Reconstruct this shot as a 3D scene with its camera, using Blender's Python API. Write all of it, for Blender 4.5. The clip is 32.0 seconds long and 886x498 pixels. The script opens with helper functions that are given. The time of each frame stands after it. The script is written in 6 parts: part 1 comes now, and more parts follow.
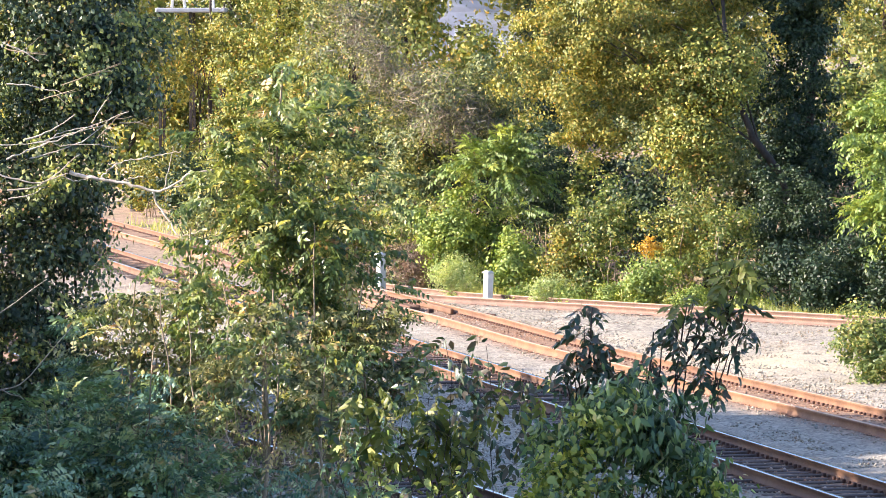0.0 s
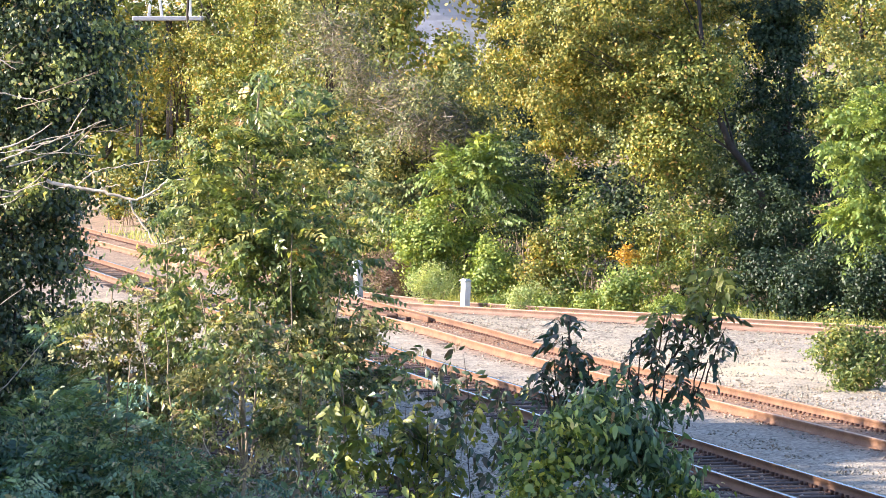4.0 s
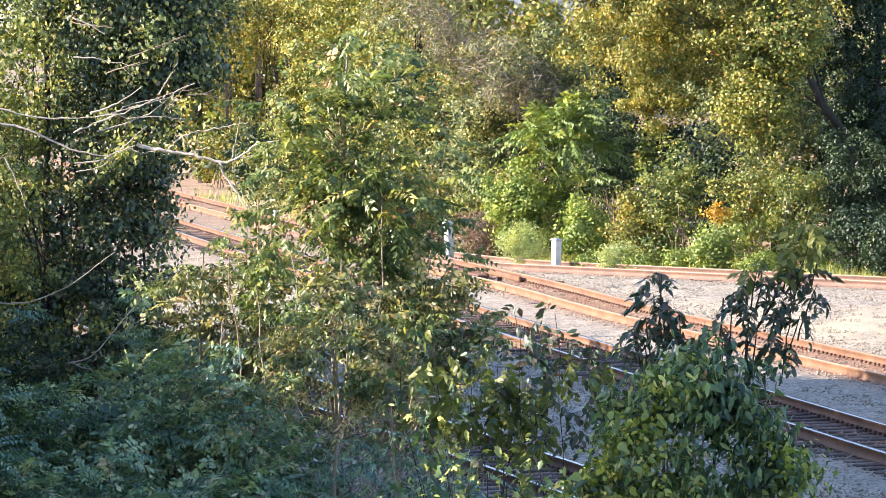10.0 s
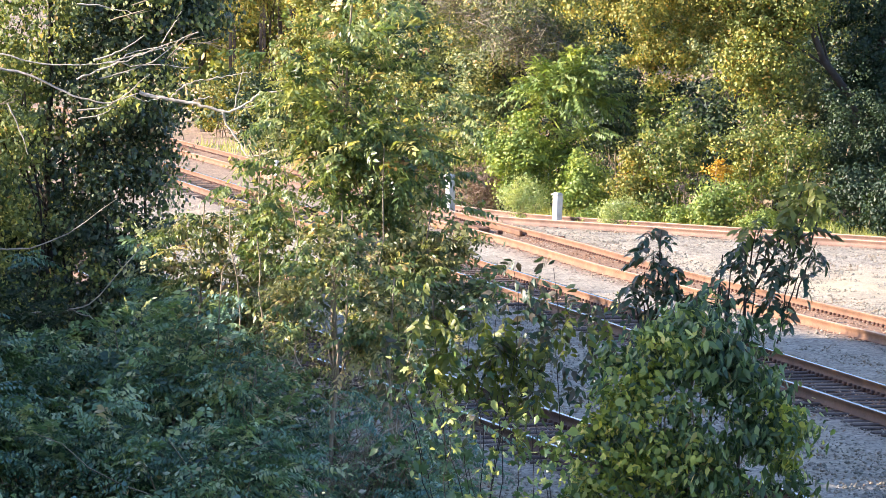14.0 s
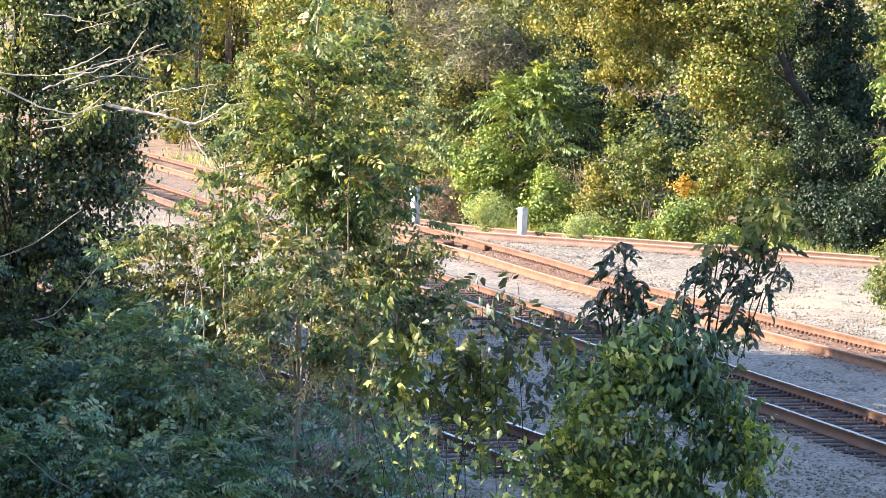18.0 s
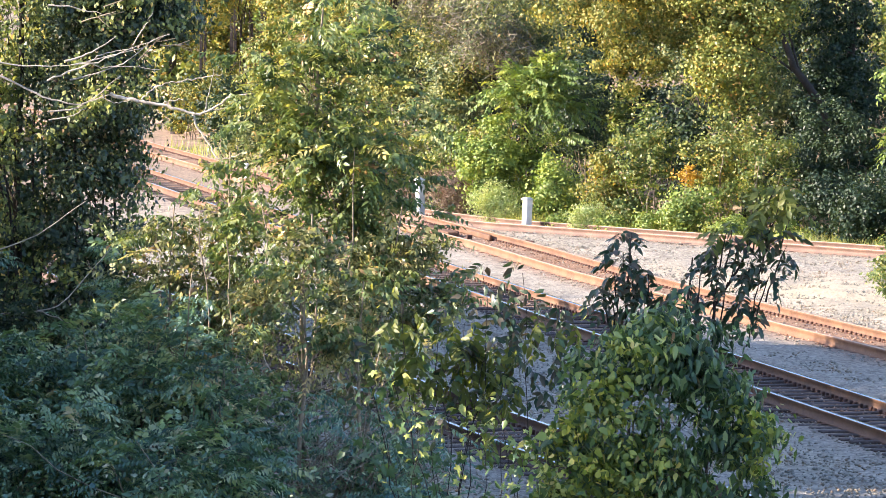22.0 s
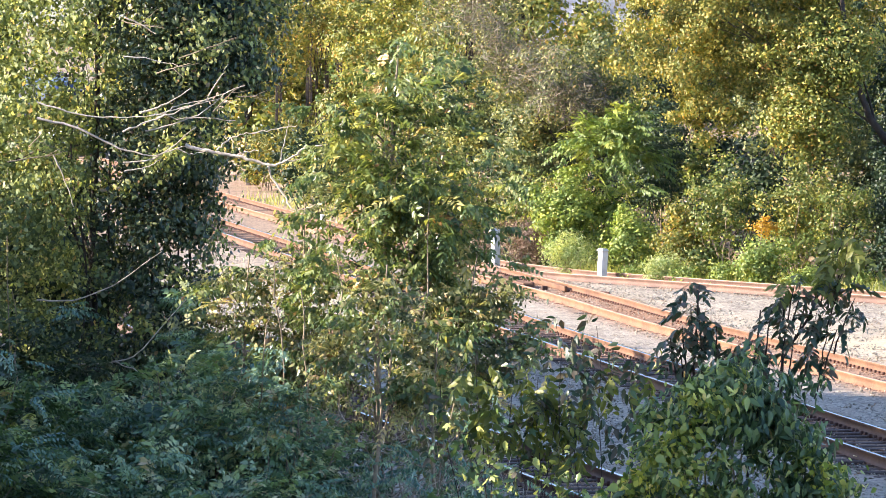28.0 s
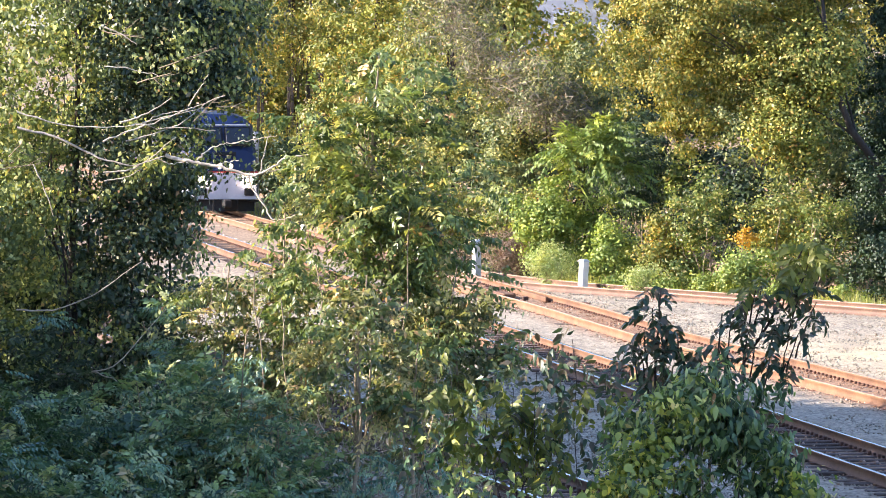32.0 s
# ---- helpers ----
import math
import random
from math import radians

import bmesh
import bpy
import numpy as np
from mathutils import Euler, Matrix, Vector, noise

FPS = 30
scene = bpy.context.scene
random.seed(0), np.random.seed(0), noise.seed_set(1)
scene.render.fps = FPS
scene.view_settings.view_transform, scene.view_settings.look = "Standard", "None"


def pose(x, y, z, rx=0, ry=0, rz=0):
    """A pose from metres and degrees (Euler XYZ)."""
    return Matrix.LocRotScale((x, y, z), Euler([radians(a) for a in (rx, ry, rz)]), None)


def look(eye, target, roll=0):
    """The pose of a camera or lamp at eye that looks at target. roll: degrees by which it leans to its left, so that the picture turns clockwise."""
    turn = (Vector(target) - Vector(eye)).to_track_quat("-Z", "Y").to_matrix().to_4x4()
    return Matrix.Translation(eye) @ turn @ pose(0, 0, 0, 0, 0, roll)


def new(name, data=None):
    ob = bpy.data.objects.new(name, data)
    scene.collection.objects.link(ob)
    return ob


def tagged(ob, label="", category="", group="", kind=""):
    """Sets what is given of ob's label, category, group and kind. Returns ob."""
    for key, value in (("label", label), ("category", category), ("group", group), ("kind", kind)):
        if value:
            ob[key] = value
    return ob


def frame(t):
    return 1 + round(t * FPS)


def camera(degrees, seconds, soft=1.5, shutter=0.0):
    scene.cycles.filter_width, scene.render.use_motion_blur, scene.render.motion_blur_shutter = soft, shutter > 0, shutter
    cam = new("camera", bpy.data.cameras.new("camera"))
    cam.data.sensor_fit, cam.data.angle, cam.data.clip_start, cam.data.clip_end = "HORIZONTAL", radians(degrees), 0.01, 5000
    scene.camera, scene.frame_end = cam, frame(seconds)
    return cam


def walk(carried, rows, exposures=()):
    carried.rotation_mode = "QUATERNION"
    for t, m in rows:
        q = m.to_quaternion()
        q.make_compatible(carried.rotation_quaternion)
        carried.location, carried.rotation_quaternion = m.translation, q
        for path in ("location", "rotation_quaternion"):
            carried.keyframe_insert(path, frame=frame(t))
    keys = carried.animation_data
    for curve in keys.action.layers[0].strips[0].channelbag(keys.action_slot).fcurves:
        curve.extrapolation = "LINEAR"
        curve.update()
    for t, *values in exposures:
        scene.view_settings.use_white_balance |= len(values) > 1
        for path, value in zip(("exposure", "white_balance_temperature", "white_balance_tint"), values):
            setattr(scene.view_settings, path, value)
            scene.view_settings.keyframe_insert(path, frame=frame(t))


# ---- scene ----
# The camera: hand-held on top of a bank, with a long lens; it turns a little and sways a few centimetres.
PATH = [
    (0, 0.000, 0, 7.600, 87.1333, 0.0237, -0.0026),
    (0.5, -0.003, 0, 7.600, 87.1958, -0.1526, -0.0380),
    (1, -0.001, 0, 7.601, 87.2527, -0.0010, -0.0795),
    (1.5, -0.001, 0, 7.600, 87.2763, -0.0461, -0.1570),
    (2, -0.002, 0, 7.600, 87.2675, -0.0445, -0.2685),
    (2.5, -0.004, 0, 7.600, 87.2554, -0.0335, -0.3703),
    (4.5, 0.000, 0, 7.601, 87.2440, 0.1430, -0.2467),
    (5, -0.002, 0, 7.601, 87.1743, 0.2276, -0.1026),
    (5.5, -0.001, 0, 7.601, 87.0783, 0.2493, 0.0325),
    (6, 0.000, 0, 7.600, 86.9682, 0.3335, 0.1494),
    (6.5, 0.001, 0, 7.601, 86.8644, 0.3377, 0.2249),
    (7, -0.000, 0, 7.600, 86.7870, 0.2809, 0.2800),
    (7.5, -0.003, 0, 7.600, 86.7020, 0.1746, 0.3122),
    (8, -0.002, 0, 7.600, 86.6552, 0.1877, 0.3189),
    (8.5, -0.002, 0, 7.600, 86.6561, 0.1584, 0.3520),
    (9, 0.000, 0, 7.600, 86.7027, 0.2936, 0.3661),
    (9.5, 0.000, 0, 7.600, 86.7437, 0.4192, 0.6024),
    (10, 0.000, 0, 7.600, 86.6863, 0.7513, 0.9284),
    (10.5, 0.001, 0, 7.600, 86.5740, 0.8450, 1.1630),
    (11, 0.002, 0, 7.600, 86.4275, 0.5593, 1.1554),
    (11.5, 0.003, 0, 7.600, 86.2321, 0.2433, 1.0522),
    (12, 0.003, 0, 7.600, 86.1678, 0.0420, 1.1224),
    (12.5, 0.001, 0, 7.600, 86.1381, 0.0585, 1.1564),
    (13, -0.001, 0, 7.600, 86.1032, -0.1200, 1.1652),
    (13.5, 0.000, 0, 7.599, 86.0540, -0.1193, 1.1022),
    (14, 0.001, 0, 7.600, 86.0127, -0.1828, 0.9995),
    (14.5, -0.000, 0, 7.600, 85.9720, -0.2314, 0.8989),
    (16.5, -0.003, 0, 7.600, 86.1194, -0.5855, 0.7077),
    (17, -0.002, 0, 7.600, 86.1522, -0.6346, 0.5993),
    (17.5, -0.002, 0, 7.599, 86.1786, -0.7054, 0.5262),
    (18, -0.001, 0, 7.600, 86.2136, -0.6793, 0.5255),
    (18.5, -0.001, 0, 7.600, 86.2626, -0.6658, 0.5987),
    (19, -0.000, 0, 7.600, 86.2990, -0.6474, 0.6970),
    (19.5, -0.001, 0, 7.600, 86.2798, -0.5710, 0.7605),
    (20, 0.000, 0, 7.600, 86.2082, -0.5435, 0.7683),
    (20.5, 0.001, 0, 7.599, 86.1108, -0.4785, 0.7390),
    (21, 0.002, 0, 7.600, 85.9628, -0.4555, 0.6767),
    (21.5, 0.001, 0, 7.600, 85.9888, -0.4268, 0.6593),
    (22, -0.002, 0, 7.600, 86.0727, -0.6094, 0.5905),
    (22.5, -0.001, 0, 7.600, 86.2408, -0.5798, 0.6006),
    (23, -0.001, 0, 7.600, 86.3927, -0.5631, 0.6723),
    (23.5, -0.000, 0, 7.600, 86.4941, -0.4633, 0.7937),
    (24, -0.000, 0, 7.600, 86.5681, -0.4325, 0.9529),
    (24.5, 0.001, 0, 7.600, 86.6187, -0.2637, 1.1136),
    (25, 0.002, 0, 7.600, 86.6320, -0.2333, 1.2606),
    (25.5, 0.004, 0, 7.600, 86.6198, -0.2515, 1.3698),
    (27.5, 0.008, 0, 7.600, 86.7227, -0.4646, 1.6213),
    (28, 0.010, 0, 7.600, 86.7909, -0.5613, 1.6708),
    (28.5, 0.014, 0, 7.601, 86.8439, -0.6455, 1.7106),
    (29, 0.016, 0, 7.601, 86.8817, -0.7540, 1.7372),
    (29.5, 0.015, 0, 7.601, 86.9099, -0.7234, 1.7267),
    (30, 0.020, 0, 7.600, 86.9297, -0.7277, 1.6902),
    (30.5, 0.023, 0, 7.600, 86.9534, -0.8162, 1.6391),
    (31, 0.022, 0, 7.600, 86.9705, -0.6925, 1.5641),
    (31.5, 0.028, 0, 7.600, 86.9644, -0.6981, 1.5032),
    (32, 0.029, 0, 7.600, 86.9433, -0.6845, 1.4147),
]
cam = camera(12.602, 32.0, soft=0.75)
walk(cam, [(t, pose(x, y, z, rx, ry, rz)) for t, x, y, z, rx, ry, rz in PATH], exposures=[(0.0, 2.02, 6150, 22), (32.0, 2.02, 6150, 22)])

# ---- light: low sun from the left, a clear sky ----
SUN_ELEVATION, SUN_AZIMUTH = radians(22), math.atan2(-0.99, -0.08)
to_sun = Vector((math.sin(SUN_AZIMUTH) * math.cos(SUN_ELEVATION), math.cos(SUN_AZIMUTH) * math.cos(SUN_ELEVATION), math.sin(SUN_ELEVATION)))
world = bpy.data.worlds.new("sky")
scene.world = world
world.use_nodes = True
sky = world.node_tree.nodes.new("ShaderNodeTexSky")
sky.sky_type, sky.sun_disc = "NISHITA", False
sky.ozone_density = 3.0
sky.sun_elevation, sky.sun_rotation = SUN_ELEVATION, SUN_AZIMUTH
background = world.node_tree.nodes["Background"]
background.inputs["Strength"].default_value = 0.125
world.node_tree.links.new(sky.outputs[0], background.inputs["Color"])
sun = new("sun", bpy.data.lights.new("sun", "SUN"))
sun.data.energy, sun.data.angle, sun.data.color = 5.0, radians(0.55), (1.0, 0.88, 0.685)
sun.matrix_world = look(to_sun * 80, (0, 0, 0))

# ---- materials ----
RNG = np.random.default_rng(7)


def ramp_node(nt, stops):
    ramp = nt.nodes.new("ShaderNodeValToRGB")
    while len(ramp.color_ramp.elements) < len(stops):
        ramp.color_ramp.elements.new(0.5)
    for e, (at, c) in zip(ramp.color_ramp.elements, stops):
        e.position, e.color = at, (*c, 1)
    return ramp


def noise_node(nt, scale, detail=4, rough=0.6, vector=None):
    n = nt.nodes.new("ShaderNodeTexNoise")
    n.inputs["Scale"].default_value, n.inputs["Detail"].default_value, n.inputs["Roughness"].default_value = scale, detail, rough
    if vector is not None:
        nt.links.new(vector, n.inputs["Vector"])
    return n


def mix_node(nt, kind, a, b, fac):
    m = nt.nodes.new("ShaderNodeMix")
    m.data_type, m.blend_type = "RGBA", kind
    for socket, value in ((m.inputs[0], fac), (m.inputs[6], a), (m.inputs[7], b)):
        if isinstance(value, (int, float)):
            socket.default_value = value
        elif isinstance(value, tuple):
            socket.default_value = (*value, 1)
        else:
            nt.links.new(value, socket)
    return m.outputs[2]


def start(name, rough=0.8, metal=0.0):
    m = bpy.data.materials.new(name)
    m.use_nodes = True
    nt = m.node_tree
    b = nt.nodes["Principled BSDF"]
    b.inputs["Roughness"].default_value, b.inputs["Metallic"].default_value = rough, metal
    return m, nt, b


def surface(name, stops, scale=6.0, fine=60.0, rough=0.8, metal=0.0, bump=0.3, spread=0.25, depth=0.02):
    """A surface with stains at one scale and grain at another, varied from piece to piece."""
    m, nt, b = start(name, rough, metal)
    place = nt.nodes.new("ShaderNodeTexCoord").outputs["Object"]
    big, small = noise_node(nt, scale, 5, 0.65, place), noise_node(nt, fine, 3, 0.6, place)
    ramp = ramp_node(nt, stops)
    nt.links.new(big.outputs[0], ramp.inputs[0])
    grain = ramp_node(nt, [(0.25, (1 - spread,) * 3), (0.75, (1 + spread * 0.4,) * 3)])
    nt.links.new(small.outputs[0], grain.inputs[0])
    colour = mix_node(nt, "MULTIPLY", ramp.outputs[0], grain.outputs[0], 1.0)
    each = ramp_node(nt, [(0.0, (0.78,) * 3), (1.0, (1.12,) * 3)])
    nt.links.new(nt.nodes.new("ShaderNodeObjectInfo").outputs["Random"], each.inputs[0])
    colour = mix_node(nt, "MULTIPLY", colour, each.outputs[0], 1.0)
    nt.links.new(colour, b.inputs["Base Color"])
    bp = nt.nodes.new("ShaderNodeBump")
    bp.inputs["Strength"].default_value, bp.inputs["Distance"].default_value = bump, depth
    nt.links.new(small.outputs[0], bp.inputs["Height"])
    nt.links.new(bp.outputs[0], b.inputs["Normal"])
    return m


def leaf_material(name, stops, through_light=0.22, rough=0.5, gloss=0.3, patch=0.5, patch_tint=(1.2, 1.15, 0.7), whole=0.0):
    """Leaves: each its own shade, drier or yellower in patches, and letting light through."""
    m, nt, b = start(name, rough)
    b.inputs["Specular IOR Level"].default_value = gloss
    each = nt.nodes.new("ShaderNodeNewGeometry").outputs["Random Per Island"]
    ramp = ramp_node(nt, stops)
    if whole:
        # feathered leaves: most of the shade is one for the whole leaf
        blend = nt.nodes.new("ShaderNodeMix")
        blend.inputs[0].default_value = whole
        nt.links.new(each, blend.inputs[2])
        nt.links.new(nt.nodes.new("ShaderNodeObjectInfo").outputs["Random"], blend.inputs[3])
        each = blend.outputs[0]
    nt.links.new(each, ramp.inputs[0])
    place = nt.nodes.new("ShaderNodeTexCoord").outputs["Object"]
    n = noise_node(nt, patch, 3, 0.6, place)
    tint = ramp_node(nt, [(0.38, (0.78, 0.86, 0.95)), (0.62, patch_tint)])
    nt.links.new(n.outputs[0], tint.inputs[0])
    colour = mix_node(nt, "MULTIPLY", ramp.outputs[0], tint.outputs[0], 1.0)
    nt.links.new(colour, b.inputs["Base Color"])
    glow = nt.nodes.new("ShaderNodeBsdfTranslucent")
    bright = mix_node(nt, "MULTIPLY", colour, (1.55, 1.5, 0.75), 1.0)
    nt.links.new(bright, glow.inputs["Color"])
    mixed = nt.nodes.new("ShaderNodeMixShader")
    mixed.inputs[0].default_value = through_light
    nt.links.new(b.outputs[0], mixed.inputs[1])
    nt.links.new(glow.outputs[0], mixed.inputs[2])
    nt.links.new(mixed.outputs[0], nt.nodes["Material Output"].inputs["Surface"])
    return m


def glowing(name, colour, strength):
    m, nt, b = start(name, 0.3)
    b.inputs["Base Color"].default_value = (*colour, 1)
    b.inputs["Emission Color"].default_value = (*colour, 1)
    b.inputs["Emission Strength"].default_value = strength
    return m


LEAF_OAK = leaf_material("leaf_oak", [(0.0, (0.089, 0.119, 0.032)), (0.5, (0.172, 0.200, 0.051)), (0.85, (0.298, 0.283, 0.073)), (0.97, (0.448, 0.336, 0.099)), (1.0, (0.512, 0.249, 0.099))], patch=0.45, patch_tint=(1.3, 1.22, 0.85))
LEAF_GOLD = leaf_material("leaf_yellowing", [(0.0, (0.086, 0.112, 0.025)), (0.45, (0.171, 0.180, 0.040)), (0.85, (0.295, 0.257, 0.060)), (0.97, (0.415, 0.304, 0.075)), (1.0, (0.519, 0.275, 0.071))], patch=0.5, patch_tint=(1.2, 1.12, 0.78))
# ivy leaves; their near-black colour also paints the shade of the hollow
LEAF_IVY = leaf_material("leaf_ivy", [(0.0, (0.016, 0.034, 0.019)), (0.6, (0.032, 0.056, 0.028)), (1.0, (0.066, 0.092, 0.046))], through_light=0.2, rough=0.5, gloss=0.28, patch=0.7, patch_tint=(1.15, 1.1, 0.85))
LEAF_VINE = leaf_material("leaf_vine", [(0.0, (0.070, 0.108, 0.036)), (0.55, (0.135, 0.180, 0.056)), (0.88, (0.26, 0.28, 0.092)), (1.0, (0.50, 0.40, 0.20))], through_light=0.35, rough=0.45, patch=1.2, patch_tint=(1.2, 1.12, 0.85))
LEAF_YOUNG = leaf_material("leaf_young_tree", [(0.0, (0.044, 0.074, 0.025)), (0.35, (0.116, 0.163, 0.052)), (0.65, (0.223, 0.267, 0.087)), (0.88, (0.382, 0.389, 0.138)), (0.95, (0.537, 0.435, 0.180)), (0.985, (0.455, 0.272, 0.133)), (1.0, (0.258, 0.121, 0.076))], through_light=0.33, rough=0.4, gloss=0.4, patch=1.1, patch_tint=(1.22, 1.13, 0.88))
LEAF_YOUNG_WHOLE = leaf_material("feathered_leaf_young_tree", [(0.0, (0.044, 0.074, 0.025)), (0.35, (0.116, 0.163, 0.052)), (0.65, (0.223, 0.267, 0.087)), (0.88, (0.382, 0.389, 0.138)), (0.95, (0.537, 0.435, 0.180)), (0.985, (0.455, 0.272, 0.133)), (1.0, (0.258, 0.121, 0.076))], through_light=0.33, rough=0.4, gloss=0.4, patch=1.1, patch_tint=(1.22, 1.13, 0.88), whole=0.7)
LEAF_SAPLING = leaf_material("leaf_sapling", [(0.0, (0.050, 0.070, 0.033)), (0.3, (0.121, 0.147, 0.067)), (0.6, (0.235, 0.250, 0.121)), (0.82, (0.372, 0.363, 0.188)), (0.94, (0.453, 0.379, 0.233)), (1.0, (0.275, 0.164, 0.107))], through_light=0.35, rough=0.4, gloss=0.4, patch=1.6, patch_tint=(1.2, 1.1, 0.9))
LEAF_FERN = leaf_material("leaf_feathery", [(0.0, (0.105, 0.165, 0.040)), (0.6, (0.195, 0.255, 0.062)), (1.0, (0.33, 0.36, 0.10))], patch=1.0)
LEAF_PALE = leaf_material("leaf_pale_shrub", [(0.0, (0.21, 0.275, 0.10)), (0.6, (0.33, 0.385, 0.16)), (1.0, (0.47, 0.48, 0.25))], through_light=0.4, patch=1.5, patch_tint=(1.15, 1.1, 0.9))
LEAF_ORANGE = leaf_material("leaf_orange", [(0.0, (0.36, 0.20, 0.02)), (0.6, (0.5, 0.27, 0.025)), (1.0, (0.55, 0.36, 0.05))], patch=2.0, patch_tint=(1.1, 1.05, 0.9))
LEAF_LEMON = leaf_material("leaf_lemon_yellow", [(0.0, (0.20, 0.25, 0.07)), (0.6, (0.34, 0.37, 0.11)), (0.9, (0.46, 0.45, 0.14)), (1.0, (0.55, 0.46, 0.08))], patch=2.0, patch_tint=(1.1, 1.05, 0.9))
LEAF_OLIVE = leaf_material("leaf_olive_vine", [(0.0, (0.094, 0.114, 0.029)), (0.6, (0.148, 0.168, 0.040)), (1.0, (0.228, 0.228, 0.060))], through_light=0.4, rough=0.45, patch=2.0, patch_tint=(1.2, 1.1, 0.85))
LEAF_SUMAC = leaf_material("leaf_sumac", [(0.0, (0.038, 0.072, 0.044)), (0.6, (0.062, 0.098, 0.052)), (1.0, (0.126, 0.098, 0.067))], through_light=0.25, rough=0.4, patch=3.0, patch_tint=(1.3, 1.0, 0.8))
TWIG_BROWN = leaf_material("dry_brush", [(0.0, (0.13, 0.085, 0.06)), (0.6, (0.22, 0.14, 0.095)), (1.0, (0.32, 0.22, 0.14))], through_light=0.1, patch=1.0, patch_tint=(1.1, 1.0, 0.9))
TWIG_GREY = leaf_material("grey_bare_vines", [(0.0, (0.096, 0.084, 0.063)), (0.6, (0.176, 0.152, 0.115)), (1.0, (0.264, 0.228, 0.175))], through_light=0.1, patch=1.0, patch_tint=(1.1, 1.0, 0.9))
TWIG_PALE = leaf_material("pale_dry_stems", [(0.0, (0.20, 0.155, 0.11)), (0.6, (0.38, 0.305, 0.225)), (1.0, (0.56, 0.48, 0.37))], through_light=0.1, patch=1.0, patch_tint=(1.1, 1.0, 0.9))
GRASS = leaf_material("grass_blades", [(0.0, (0.20, 0.25, 0.08)), (0.6, (0.36, 0.37, 0.13)), (1.0, (0.55, 0.47, 0.25))], through_light=0.35, patch=0.8)
LEAF_UNDER = leaf_material("leaf_undergrowth", [(0.0, (0.036, 0.088, 0.070)), (0.35, (0.098, 0.200, 0.150)), (0.68, (0.205, 0.325, 0.225)), (0.86, (0.37, 0.45, 0.28)), (0.96, (0.52, 0.54, 0.33)), (1.0, (0.64, 0.52, 0.43))], through_light=0.25, rough=0.36, gloss=0.5, patch=1.3, patch_tint=(1.2, 1.12, 0.85))
LEAF_UNDER_WHOLE = leaf_material("feathered_leaf_undergrowth", [(0.0, (0.036, 0.088, 0.070)), (0.35, (0.098, 0.200, 0.150)), (0.68, (0.205, 0.325, 0.225)), (0.86, (0.37, 0.45, 0.28)), (0.96, (0.52, 0.54, 0.33)), (1.0, (0.64, 0.52, 0.43))], through_light=0.25, rough=0.36, gloss=0.5, patch=1.3, patch_tint=(1.2, 1.12, 0.85), whole=0.7)
LEAF_BANK = leaf_material("leaf_bank_shrub", [(0.0, (0.038, 0.082, 0.054)), (0.35, (0.110, 0.198, 0.120)), (0.68, (0.235, 0.345, 0.170)), (0.86, (0.40, 0.455, 0.24)), (0.96, (0.53, 0.53, 0.33)), (1.0, (0.64, 0.50, 0.40))], through_light=0.25, rough=0.36, gloss=0.5, patch=1.3, patch_tint=(1.2, 1.12, 0.85))
LEAF_BANK_WHOLE = leaf_material("feathered_leaf_bank_shrub", [(0.0, (0.038, 0.082, 0.054)), (0.35, (0.110, 0.198, 0.120)), (0.68, (0.235, 0.345, 0.170)), (0.86, (0.40, 0.455, 0.24)), (0.96, (0.53, 0.53, 0.33)), (1.0, (0.64, 0.50, 0.40))], through_light=0.25, rough=0.36, gloss=0.5, patch=1.3, patch_tint=(1.2, 1.12, 0.85), whole=0.7)
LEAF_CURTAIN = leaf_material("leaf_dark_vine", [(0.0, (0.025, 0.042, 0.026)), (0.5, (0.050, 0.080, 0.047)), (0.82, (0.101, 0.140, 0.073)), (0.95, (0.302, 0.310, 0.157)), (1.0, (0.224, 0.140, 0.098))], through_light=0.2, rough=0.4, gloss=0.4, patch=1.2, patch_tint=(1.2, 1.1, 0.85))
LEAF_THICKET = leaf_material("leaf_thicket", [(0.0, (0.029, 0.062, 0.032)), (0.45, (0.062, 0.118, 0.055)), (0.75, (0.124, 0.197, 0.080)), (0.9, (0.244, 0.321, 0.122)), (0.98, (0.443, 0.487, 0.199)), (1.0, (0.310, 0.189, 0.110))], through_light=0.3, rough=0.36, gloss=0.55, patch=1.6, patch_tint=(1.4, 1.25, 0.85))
LEAF_LIT_CREEPER = leaf_material("leaf_lit_creeper", [(0.0, (0.085, 0.135, 0.032)), (0.45, (0.19, 0.25, 0.060)), (0.75, (0.33, 0.37, 0.10)), (0.93, (0.50, 0.50, 0.17)), (1.0, (0.55, 0.45, 0.18))], through_light=0.35, rough=0.4, gloss=0.4, patch=2.5, patch_tint=(1.3, 1.2, 0.85))
LEAF_DUSTY = leaf_material("leaf_dusty_green", [(0.0, (0.062, 0.086, 0.037)), (0.5, (0.139, 0.168, 0.073)), (0.85, (0.270, 0.283, 0.123)), (0.97, (0.510, 0.469, 0.212)), (1.0, (0.525, 0.304, 0.141))], through_light=0.25, rough=0.5, gloss=0.25, patch=0.6, patch_tint=(1.35, 1.25, 0.95))
LEAF_LIT_VINE = leaf_material("leaf_lit_vine", [(0.0, (0.092, 0.124, 0.054)), (0.5, (0.176, 0.220, 0.090)), (0.85, (0.333, 0.364, 0.148)), (0.97, (0.706, 0.670, 0.311)), (1.0, (0.582, 0.326, 0.155))], through_light=0.3, rough=0.5, gloss=0.25, patch=0.9, patch_tint=(1.2, 1.12, 0.85))
